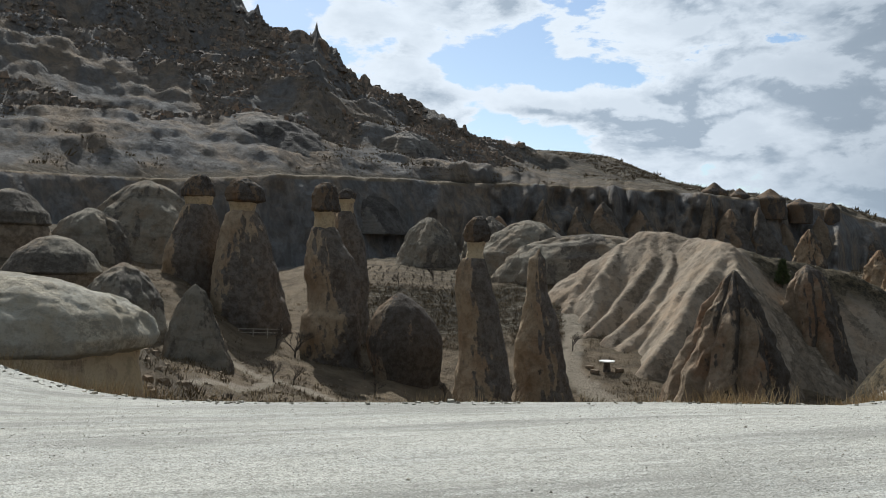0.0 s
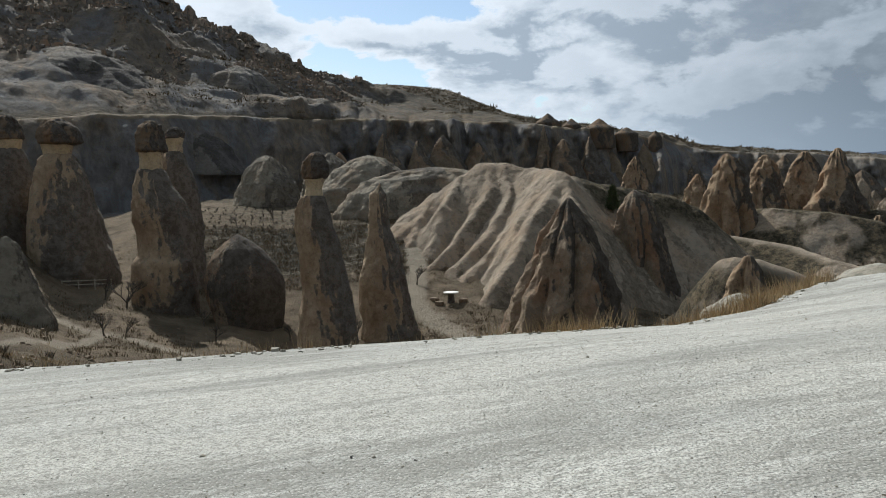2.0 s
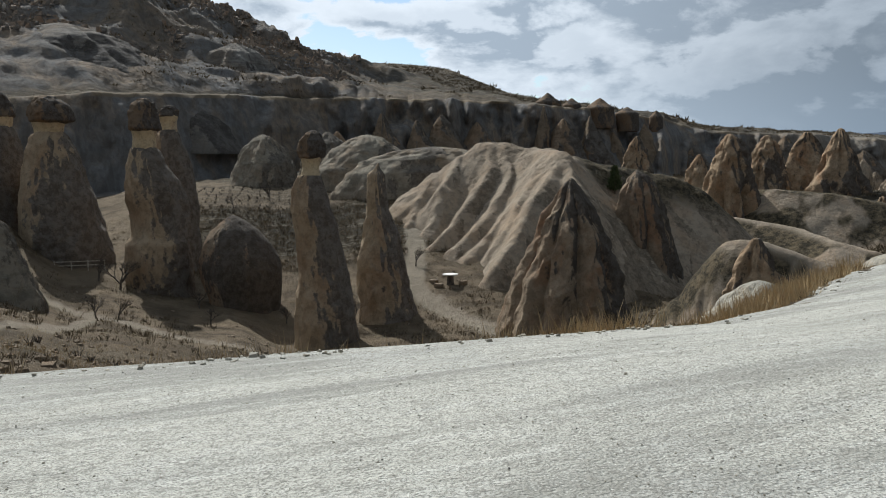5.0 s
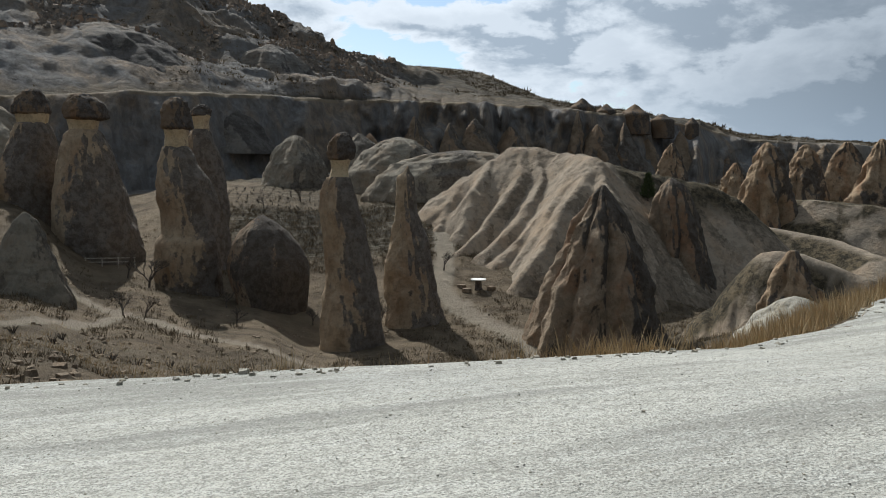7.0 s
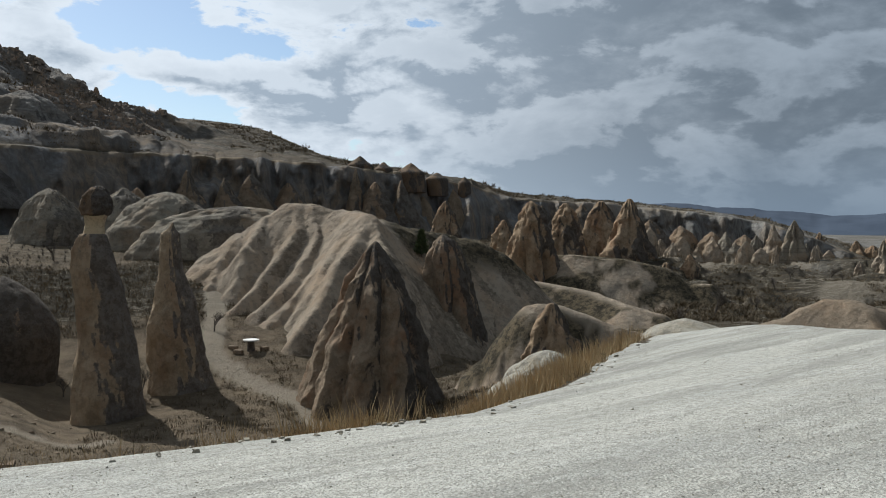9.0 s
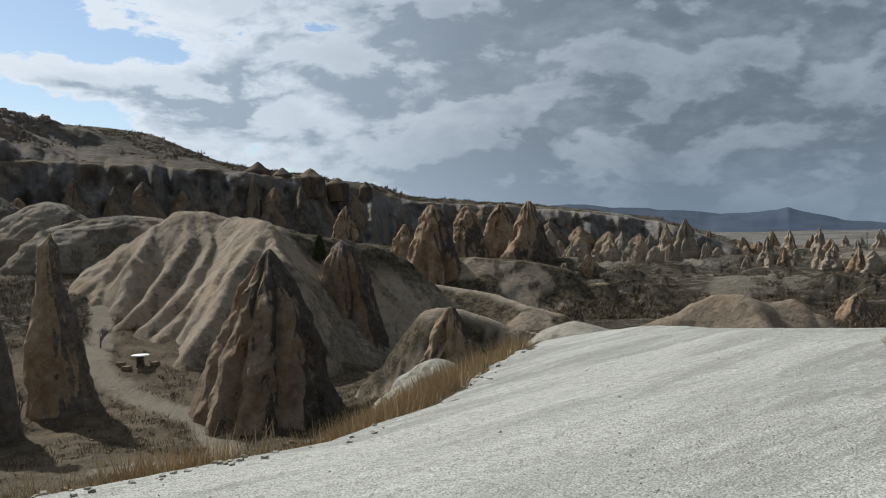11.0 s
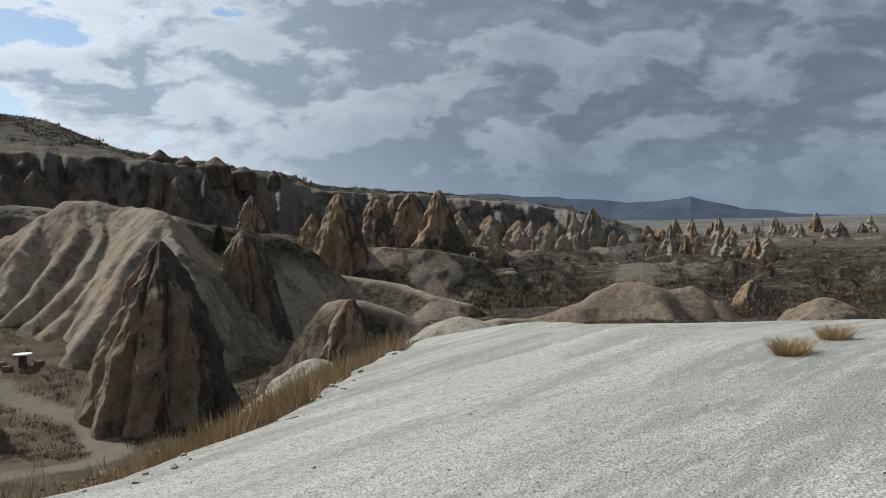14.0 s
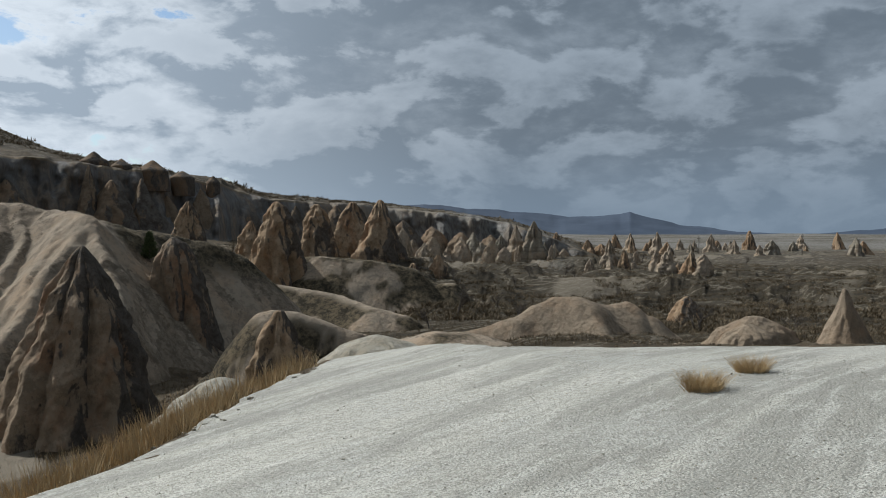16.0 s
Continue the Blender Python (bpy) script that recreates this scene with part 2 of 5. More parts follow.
    h = n.math("ADD", n.math("MULTIPLY", fine, 0.25), n.math("ADD", mid, n.math("MULTIPLY", n.math("MULTIPLY", rmid, rock), 3.0)))
    nb = n.add("ShaderNodeBump", {"Height": n.math("ADD", h, rough2), "Strength": 0.8, "Distance": 1.2}).outputs[0]
    col = n.mix(0.36, col, n.mix(fine, rgb(0.02, 0.018, 0.015), rgb(0.06, 0.052, 0.042)))
    principled(n, col, 0.97, nb, 0.08)
    return m


def road_material():
    m, n = fresh("gravel_road")
    p = n.add("ShaderNodeNewGeometry").outputs["Position"]
    turned = n.add("ShaderNodeMapping", {0: p, 2: (0, 0, radians(-11))}).outputs[0]
    run = n.add("ShaderNodeMapping", {0: turned, 3: (0.09, 0.8, 1.0)}).outputs[0]
    streak = n.noise(run, 1.2, 5.0, 0.62, 0.6)
    rut = n.noise(n.add("ShaderNodeMapping", {0: turned, 3: (0.16, 1.0, 1.0)}).outputs[0], 4.5, 5.0, 0.65, 0.5)
    patch = n.noise(p, 0.5, 5.0, 0.6)
    grit = n.noise(p, 55.0, 3.0, 0.75)
    coarse = n.noise(p, 14.0, 5.0, 0.75)
    stones = n.add("ShaderNodeTexVoronoi", {"Vector": p, "Scale": 34.0}).outputs[0]
    col = n.mix(n.ramp(streak, 0.40, 0.60), rgb(0.33, 0.32, 0.28), rgb(0.54, 0.521, 0.456))
    col = n.mix(n.math("MULTIPLY", n.ramp(rut, 0.50, 0.62), 0.42), col, rgb(0.66, 0.645, 0.585))
    col = n.mix(n.math("MULTIPLY", n.ramp(patch, 0.50, 0.68), 0.6), col, rgb(0.49, 0.48, 0.435))
    col = n.mix(n.math("MULTIPLY", n.ramp(coarse, 0.48, 0.60), 0.6), col, rgb(0.25, 0.236, 0.20))
    col = n.mix(n.math("MULTIPLY", n.ramp(grit, 0.50, 0.58), 0.8), col, rgb(0.20, 0.19, 0.165))
    col = n.mix(n.math("MULTIPLY", n.math("SUBTRACT", 1.0, n.ramp(stones, 0.06, 0.30)), 0.7), col, rgb(0.70, 0.685, 0.62))
    h = n.math("ADD", n.math("MULTIPLY", grit, 0.5), n.math("MULTIPLY", stones, 0.5))
    h = n.math("ADD", h, n.math("MULTIPLY", streak, 1.2))
    nb = n.add("ShaderNodeBump", {"Height": n.math("ADD", h, coarse), "Strength": 0.75, "Distance": 0.035}).outputs[0]
    principled(n, col, 0.92, nb, 0.15)
    return m


def plain_material(name, a, b, scale, rough=0.9):
    m, n = fresh(name)
    p = n.add("ShaderNodeNewGeometry").outputs["Position"]
    v = n.noise(p, scale, 4.0, 0.6)
    principled(n, n.mix(n.ramp(v, 0.35, 0.65), a, b), rough)
    return m


M_ground, M_road = ground_material(), road_material()
M_grass = plain_material("dry_grass", rgb(0.33, 0.235, 0.125), rgb(0.50, 0.375, 0.21), 3.0)
M_scrub = plain_material("dry_scrub", rgb(0.07, 0.055, 0.035), rgb(0.2, 0.15, 0.09), 1.5)
M_bark = plain_material("grey_bark", rgb(0.06, 0.05, 0.042), rgb(0.13, 0.11, 0.09), 4.0)
M_leaf = plain_material("juniper_green", rgb(0.035, 0.05, 0.02), rgb(0.08, 0.10, 0.04), 4.0)
M_tabletop = plain_material("pale_stone_top", rgb(0.7, 0.68, 0.63), rgb(0.8, 0.78, 0.73), 6.0, 0.6)
M_wood = plain_material("weathered_wood", rgb(0.3, 0.26, 0.2), rgb(0.5, 0.45, 0.37), 5.0)
# the haze of distance is put into this blue base colour
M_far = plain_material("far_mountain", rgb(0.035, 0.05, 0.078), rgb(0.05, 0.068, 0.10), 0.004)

# ---- mesh helpers ----


def mesh_grid(name, v, material, wrap=False, cap=False, attrs=None, keep=None):
    """A mesh from an array of places (rows, columns, 3); keep tells which places count."""
    r, c, _ = v.shape
    i = np.arange(r * c).reshape(r, c)
    if wrap:
        i = np.concatenate([i, i[:, :1]], 1)
    q = np.stack([i[:-1, :-1], i[:-1, 1:], i[1:, 1:], i[1:, :-1]], -1).reshape(-1, 4)
    used = np.arange(r * c)
    if keep is not None:
        q = q[keep.ravel()[q].any(1)]
        used, q = np.unique(q, return_inverse=True)
        q = q.reshape(-1, 4)
    me = bpy.data.meshes.new(name)
    faces = [*map(tuple, q.tolist())]
    if cap:
        faces.append(tuple(range((r - 1) * c, r * c)))
    me.from_pydata(v.reshape(-1, 3)[used].tolist(), [], faces)
    me.polygons.foreach_set("use_smooth", np.ones(len(me.polygons), bool))
    for k, a in (attrs or {}).items():
        me.attributes.new(k, "FLOAT", "POINT").data.foreach_set("value", np.broadcast_to(np.asarray(a, np.float32), (r, c)).ravel()[used])
    me.materials.append(material)
    me.update()
    return me


def place(name, me, parent=None, label=""):
    ob = new(name, me)
    if parent is not None:
        ob.parent = parent
    if label:
        ob["label"] = label
    return ob


# ---- the lie of the land ----
CX, CY = 2.0, 3.0           # centre of the bearings below
EDGE = np.array([(-60, 34), (-25, 22), (-12, 16.5), (-7, 14), (-4, 12.6), (-1, 12.2), (3, 12.2), (6.3, 13.1), (8.7, 14.6), (10.5, 16.5), (12.5, 18.3),
                 (14.5, 20.3), (17, 21), (18.6, 17.5), (18.8, 13), (22, 5), (32, -10), (60, -60)], float)
EDGE_DROP = np.array([0, 0, 0, 0.1, 0.2, 0.2, 0.22, 0.45, 0.5, 0.55, 0.6, 0.75, 0.85, 0.8, 0.45, 0.25, 0.2, 0.2])


def from_edge(x, y):
    """Metres inside the road's edge (negative outside), and how far the road sags at the nearest edge."""
    x, y = np.asarray(x, float), np.asarray(y, float)
    best, drop, side = np.full(x.shape, 1e9), np.zeros(x.shape), np.zeros(x.shape)
    for k in range(len(EDGE) - 1):
        a, b = EDGE[k], EDGE[k + 1]
        e = b - a
        u = np.clip(((x - a[0]) * e[0] + (y - a[1]) * e[1]) / (e @ e), 0, 1)
        px, py = a[0] + u * e[0], a[1] + u * e[1]
        d = np.hypot(x - px, y - py)
        cross = e[0] * (y - a[1]) - e[1] * (x - a[0])
        near = d < best
        best = np.where(near, d, best)
        drop = np.where(near, EDGE_DROP[k] * (1 - u) + EDGE_DROP[k + 1] * u, drop)
        side = np.where(near, np.where(cross > 0, -1.0, 1.0), side)
    return best * side, drop


def road_z(x, y, s, drop):
    z = 0.024 + 0.0277 * np.clip(x, -30, 30) - 0.033 * np.clip(y, -30, 30)
    z = z - drop * np.clip(1 - s / np.interp(x, [4, 11], [5.5, 9.5]), 0, 2) ** 2
    bank = smooth(5, 14, -x) * smooth(0, 14, y)
    z = z + 1.6 * bank
    return z + 0.02 * fbm(x * 0.5, y * 0.9, 0, 3, 3)


# height of the valley floor along bearings: metres out, metres up
VALLEY = {}
VALLEY[-180] = [(20, 1), (100, 6), (1000, 30)]
VALLEY[-75] = [(20, 1), (60, 3), (110, 8), (200, 16)]
VALLEY[-28] = [(16, -0.5), (30, -1), (60, -2.5), (80, -2.6), (95, 2), (120, 4), (170, 5)]
VALLEY[-20] = [(14, -1), (25, -3.5), (45, -6), (68, -6.5), (78, -5), (95, -1.5), (115, 0.5), (190, 0)]
VALLEY[-14] = [(14, -1.2), (25, -4.4), (45, -7.8), (70, -9.2), (98, -8), (130, -5), (190, -2)]
VALLEY[-6] = [(14, -1.2), (25, -4.5), (45, -9.2), (70, -11.2), (88, -10.9), (100, -8.7), (118, -2.8), (130, -1.2), (148, 0.2), (200, -0.5)]
VALLEY[0] = [(13, -1), (25, -5), (45, -10), (65, -12.9), (75, -13.5), (84, -12.0), (95, -9), (118, -3.5), (130, -1), (150, 0.5), (220, 1)]
VALLEY[7] = [(13, -1), (25, -5), (45, -10.5), (65, -13.0), (74, -12.4), (80, -11.4), (86, -10.2), (95, -8), (107, -5), (120, -1), (140, 0), (240, 3)]
VALLEY[13] = [(13, -1), (25, -5), (45, -11), (66, -13.5), (78, -11.5), (86, -10.2), (98, -8), (110, -4), (135, -1), (260, 5)]
VALLEY[20] = [(15, -1), (27, -4.5), (45, -10.5), (70, -13.5), (85, -12), (100, -8), (130, -5), (300, 2)]
VALLEY[27] = [(17, -1), (28, -3.5), (45, -8.5), (60, -10), (96, -14), (110, -9), (140, -9), (200, -4), (330, -3)]
VALLEY[31] = [(20, -1.3), (30, -3), (45, -7), (58, -8), (70, -9), (100, -10), (150, -11), (200, -7), (300, -8)]
VALLEY[36] = [(24, -1.8), (35, -3.5), (58, -8), (70, -9), (110, -11), (150, -12), (230, -8), (300, -9), (400, -12)]
VALLEY[42] = [(24, -1.5), (40, -5), (70, -8.5), (110, -11), (160, -12.5), (250, -13), (400, -14), (600, -18)]
VALLEY[50] = [(22, -1.3), (40, -5), (90, -8.8), (150, -13), (300, -14), (500, -14.5), (900, -22), (4000, -16)]
VALLEY[58] = [(20, -0.8), (40, -4.5), (60, -5.8), (150, -14), (300, -16), (600, -20), (900, -25), (4000, -14)]
VALLEY[75] = [(20, -0.6), (40, -4), (65, -6), (150, -14), (600, -20), (4000, -14)]
VALLEY[130] = [(20, 0), (100, -3), (1000, -10)]
VALLEY[180] = [(20, 1), (100, 6), (1000, 30)]
# bearing, distance of the cliff, its top in degrees, distance of the skyline, its height in degrees
RIM = np.array([(-180, 180, 4, 330, 6), (-75, 180, 5, 330, 14), (-28, 175, 4.6, 330, 17.5), (-20, 185, 4.6, 330, 17.2), (-15.3, 190, 4.9, 330, 16.0),
                (-12, 195, 5.2, 320, 14.5), (-9.3, 200, 5.25, 315, 14.2), (-7.75, 205, 5.2, 312, 12.5), (-6.7, 210, 5.2, 310, 11.2), (-3.5, 220, 5.2, 310, 10.1),
                (-1.1, 225, 5.1, 310, 9.2), (1, 230, 5.05, 310, 8.0), (4.35, 245, 4.96, 350, 7.25), (8.2, 260, 4.85, 380, 7.05), (11.2, 270, 4.7, 400, 6.65),
                (15.1, 280, 4.5, 400, 5.05), (17.8, 290, 4.2, 420, 4.3)])
RIM2 = np.array([(25.4, 340, 3.2, 440, 3.25), (26.4, 365, 2.75, 460, 2.85), (28.3, 380, 2.15, 480, 2.25), (34.8, 430, 1.75, 600, 1.88), (40, 450, 1.2, 700, 1.25),
                 (44.5, 470, 0.55, 800, 0.6), (47.5, 480, -0.5, 900, -0.4), (50.5, 480, -1.75, 900, -1.2), (54, 480, -2.15, 900, -1.5), (75, 480, -2.2, 900, -1.6),
                 (180, 480, 2, 900, 3)])
RIM = np.concatenate([RIM, RIM2])


def valley_z(az, d):
    keys = sorted(VALLEY)
    cols = [np.interp(np.log(d), np.log([p[0] for p in VALLEY[k]]), [p[1] for p in VALLEY[k]]) for k in keys]
    cols = np.array(cols)
    j = np.clip(np.searchsorted(keys, az) - 1, 0, len(keys) - 2)
    ka = np.array(keys, float)
    f = np.clip((az - ka[j]) / (ka[j + 1] - ka[j]), 0, 1)
    f = f * f * (3 - 2 * f)
    flat = cols.reshape(len(keys), -1)
    jj, ii = j.ravel(), np.arange(j.size)
    return (flat[jj, ii] * (1 - f.ravel()) + flat[jj + 1, ii] * f.ravel()).reshape(az.shape)


def floor_z(x, y):
    """Height of the ground below the cliffs, outside the road."""
    x, y = np.asarray(x, float), np.asarray(y, float)
    d = np.maximum(np.hypot(x - CX, y - CY), 3)
    az = np.degrees(np.arctan2(x - CX, y - CY))
    s, drop = from_edge(x, y)
    far = valley_z(az, d)
    far = far + fbm(x * 0.03, y * 0.03, 0, 5, 5) * np.clip(d / 60, 0.2, 3.5) * 1.1 + 0.25 * ridged(x * 0.16, y * 0.16, 0, 8, 3) * smooth(15, 40, d)
    ter = far / 2.2 + 0.8 * fbm(x * 0.012, y * 0.012, 0, 11, 2)
    far = far + 2.2 * (np.floor(ter) + smooth(0.75, 1.0, ter - np.floor(ter)) - ter) * smooth(30, 36, az) * smooth(70, 110, d) * 0.8
    along, across = 0.77 * x + 0.64 * y, 0.64 * x - 0.77 * y
    far = far + 4.6 * (ridged(along * 0.015, across * 0.007, 0, 12, 4) - 0.25) * smooth(33, 41, az) * smooth(120, 190, d) * smooth(3000, 900, d)
    near = road_z(x, y, np.maximum(s, -3), drop) - 0.35 * np.maximum(-s, 0) + 0.08 * fbm(x, y, 0, 9, 3)
    w = smooth(0, 13, -s)
    z = near * (1 - w) + far * w
    return np.where(s > 0.3, road_z(x, y, s, drop) - 0.16, z - 0.04)


def to_path(x, y, pts):
    best = np.full(np.shape(x), 1e9)
    for (ax, ay), (bx, by) in zip(pts[:-1], pts[1:]):
        ex, ey = bx - ax, by - ay
        u = np.clip(((x - ax) * ex + (y - ay) * ey) / (ex * ex + ey * ey), 0, 1)
        best = np.minimum(best, np.hypot(x - ax - u * ex, y - ay - u * ey))
    return best


def lane_distance(x, y):
    """Metres to the middle of the nearest footpath; the wide track counts half."""
    lane = to_path(x, y, [(-40, 84), (-25, 77), (-18.6, 74.5), (-14.2, 71.5), (-8.5, 65.6), (-3.1, 62.4), (3, 61)])
    lane = np.minimum(lane, to_path(x, y, [(-22, 44), (-14.6, 48.5), (-14.3, 58.7), (-14.2, 71.5)]) + 0.2)
    return np.minimum(lane, to_path(x, y, [(17, 108), (15.8, 100), (13.5, 88), (14.2, 83), (15.6, 79.5), (17.0, 76.2), (18.9, 70), (18, 60), (10, 56)]) * 0.72)


def build_ground():
    az = np.concatenate([np.arange(-180, -34, 3.0), np.arange(-34, 73.9, 0.085), np.arange(74, 180.1, 3.0)])
    rim = np.array([np.interp(az, RIM[:, 0], RIM[:, k]) for k in range(5)])
    dc, zt = rim[1], 1.6 + rim[1] * np.tan(np.radians(rim[2]))
    ds, zs = rim[3], 1.6 + rim[3] * np.tan(np.radians(rim[4]))
    # buttresses and hollows along the cliff
    flute = 0.6 * ridged(az * 0.62, 0, 0, 21, 3) + 0.4 * fbm(az * 0.25, 3, 0, 22, 2)
    dc = dc * (1 - 0.030 * flute * smooth(-4, 4, az))
    db = dc * 0.945
    na, nc, ns, nf = 210, 54, 130, 34
    ua, uc, us, uf = (np.linspace(0, 1, k) for k in (na, nc + 1, ns + 1, nf + 1))
    d = np.concatenate([6.0 * (db / 6.0) ** ua[:, None], db + (dc - db) * uc[1:, None], dc + (ds - dc) * us[1:, None], ds * (4800 / ds) ** uf[1:, None]])
    A = np.broadcast_to(az, d.shape)
    x, y = CX + d * np.sin(np.radians(A)), CY + d * np.cos(np.radians(A))
    z = floor_z(x, y)
    zb = z[na - 1]
    zt = np.maximum(zt, zb + 0.5)
    zs = np.maximum(zs, zt - 3)
    s = uc[1:, None]
    rise = 0.12 * s + 0.88 * smooth(0.02, 0.9, s) ** 0.8
    z[na:na + nc] = zb + (zt - zb) * rise
    s = us[1:, None]
    X, Y = x[na + nc:na + nc + ns], y[na + nc:na + nc + ns]
    rough = smooth(12, 0, az)
    curve = (0.25 * s + 0.75 * s ** 1.5) * (1 - rough) + (0.62 * s + 0.38 * s ** 2.6) * rough
    up = zt + (zs - zt) * curve
    crag = ridged(X * 0.02, Y * 0.02, 0, 31, 5) * 9 + ridged(X * 0.06, Y * 0.06, 0, 33, 5) * 4.2 + np.maximum(0, fbm(X * 0.05, Y * 0.05, 0, 34, 4)) * 9
    up = up + (crag - 2) * (0.18 + 0.82 * rough * (0.3 + 0.7 * smooth(0.35, 0.65, s))) * smooth(0.0, 0.15, s) * (1 - 0.75 * smooth(0.75, 1, s))
    step = up / 5.0 + 0.5 * fbm(X * 0.02, Y * 0.02, 0, 35, 3)
    up = up + rough * 1.1 * (np.floor(step) + smooth(0.55, 1.0, step - np.floor(step)) - step) * smooth(0, 0.2, s)
    tooth = np.maximum(0, ridged(az * 0.7, 0, 0, 37, 3) - 0.1) * 6.0 + np.maximum(0, ridged(az * 2.2, 0, 0, 38, 2) - 0.3) * 1.8
    up = up + tooth * (0.35 + 0.65 * smooth(-4, -8, az)) * smooth(3.5, 0, az) * smooth(0.84, 0.98, s)
    z[na + nc:na + nc + ns] = up
    s = uf[1:, None]
    ztop = z[na + nc + ns - 1]
    far = np.interp(az, [-180, 40, 50, 180], [0, -5, -18, -15])
    z[na + nc + ns:] = ztop + (far - ztop) * smooth(0.0, 0.55, s) + 2.0 * fbm(x[na + nc + ns:] * 0.006, y[na + nc + ns:] * 0.006, 0, 39, 4)
    # cliff face pushed in and out
    push = np.zeros_like(d)
    f = slice(na - 18, na + nc + 32)
    push[f] = (fbm(A[f] * 0.7, z[f] * 0.10, 0, 41, 3) * 8.0 + ridged(A[f] * 0.55, z[f] * 0.03, 0, 42, 2) * 7.0) * smooth(-8, 6, A[f]) + fbm(A[f] * 0.5, z[f] * 0.1, 0, 43, 4) * 4
    env = np.concatenate([np.zeros(na - 18), smooth(0, 1, np.linspace(0, 1, 18)), np.ones(nc), np.linspace(1, 0, 32), np.zeros(ns + nf - 32)])[:, None]
    push = push * env
    x, y = x + push * np.sin(np.radians(A)), y + push * np.cos(np.radians(A))
    rock = np.zeros_like(d)
    rock[na - 4:na + nc - 3] = smooth(51, 47, az)
    rock[na + nc:na + nc + ns] = (0.15 + 0.85 * rough)[None, :] * smooth(0.0, 0.05, us[1:, None])
    rock[na + nc:na + nc + ns] *= 0.8 + 0.2 * smooth(-0.2, 0.3, fbm(X * 0.03, Y * 0.03, 0, 44, 3))
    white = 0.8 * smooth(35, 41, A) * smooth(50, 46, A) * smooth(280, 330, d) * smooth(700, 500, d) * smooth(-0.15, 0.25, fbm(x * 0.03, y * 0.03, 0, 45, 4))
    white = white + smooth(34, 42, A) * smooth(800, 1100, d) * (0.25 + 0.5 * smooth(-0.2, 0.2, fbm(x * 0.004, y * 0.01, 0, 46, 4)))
    ledge = np.zeros_like(d)
    ledge[na + nc - 12:na + nc - 4] = smooth(-0.5, 0.0, fbm(A[na + nc - 12:na + nc - 4] * 0.8, 0, 0, 50, 3))
    lane = lane_distance(x, y)
    path = smooth(1.15, 0.6, lane + 0.3 * fbm(x * 0.4, y * 0.4, 0, 47, 3)) * 0.72
    scrub = np.clip(0.35 + 0.9 * fbm(x * 0.035, y * 0.035, 0, 48, 3) + smooth(150, 220, d) * 0.5, 0, 1) + smooth(26, 32, A) * smooth(50, 80, d) * 0.9
    scrub = scrub + 1.1 * smooth(-8, -4, A) * smooth(14, 9, A) * smooth(94, 99, d) * smooth(121, 115, d)
    scrub = scrub * (1 - 0.8 * smooth(14, 9, A) * smooth(-22, -18, A) * smooth(100, 94, d) * smooth(48, 56, d))
    strip = fbm(x * 0.008 + y * 0.004, y * 0.035 - x * 0.012, 0, 49, 3)
    path = np.maximum(path, smooth(0.22, 0.3, strip) * smooth(30, 36, A) * smooth(110, 150, d) * smooth(900, 500, d) * 0.4)
    sd, _ = from_edge(x, y)
    scrub = np.clip(scrub, 0, 1.6) * smooth(0, 3, -sd)
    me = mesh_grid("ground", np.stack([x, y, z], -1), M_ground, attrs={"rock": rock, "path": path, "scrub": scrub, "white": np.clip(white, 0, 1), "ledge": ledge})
    slope_pts.append(np.stack([x, y, z], -1)[na + nc + 3:na + nc + ns, :])
    return tagged(place("ground", me), "valley floor, cliffs and rocky hillside of tuff and dry soil", "ground", kind="structure")


slope_pts = []
build_ground()


def build_road():
    """The road as a sheet that runs from behind the walker out to the edge line."""
    e = EDGE[1:-1]
    k = np.concatenate([[0], np.cumsum(np.hypot(*np.diff(e, axis=0).T))])
    u = np.concatenate([np.linspace(0, 26, 40), np.linspace(26.1, 62, 330), np.linspace(62.3, k[-1], 40)])
    ex, ey = np.interp(u, k, e[:, 0]), np.interp(u, k, e[:, 1])
    ey = ey + 0.22 * fbm(ex * 0.9, ey * 0.9, 0, 51, 4)
    ex = ex + 0.2 * fbm(ex * 0.9, ey * 0.9, 5, 52, 4)
    r = 1 - (1 - np.linspace(0, 1, 150)[:, None]) ** 1.5
    ox, oy = np.interp(u, [0, k[-1]], [-6, 6]), -22.0
    X, Y = ox + (ex - ox) * r, oy + (ey - oy) * r
    s, drop = from_edge(X, Y)
    Z = road_z(X, Y, s, drop)
    Z[-1] -= 0.12
    me = mesh_grid("road", np.stack([X, Y, Z], -1)[:, ::-1], M_road)
    return tagged(place("road", me), "pale grey compacted gravel road with wheel streaks", "road", kind="structure")


build_road()


def build_mountains():
    az = np.arange(20, 90, 0.1)
    el = np.interp(az, [20, 36.7, 38.6, 42, 46.8, 48.5, 50.2, 52.0, 52.6, 53.2, 55.7, 59.2, 64, 66, 68, 72, 90],
                   [1.4, 1.68, 1.85, 1.5, 1.15, 0.95, 0.95, 1.05, 1.22, 1.0, 0.4, -0.05, -0.3, -0.1, 0.1, 0.3, 0.5])
    el = el + 0.04 * fbm(az * 1.3, 0, 0, 61, 4)
    r = np.linspace(0, 1, 14)[:, None]
    d = 4300 - 700 * (1 - r)
    z = -40 + (1.6 + 4300 * np.tan(np.radians(el)) + 40) * r ** 0.8 + 6 * fbm(az * 0.8, r * 4, 0, 62, 3)
    A = np.radians(np.broadcast_to(az, z.shape))
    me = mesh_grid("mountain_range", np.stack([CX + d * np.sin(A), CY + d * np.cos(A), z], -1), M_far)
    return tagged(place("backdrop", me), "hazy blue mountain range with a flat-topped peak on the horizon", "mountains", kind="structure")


build_mountains()

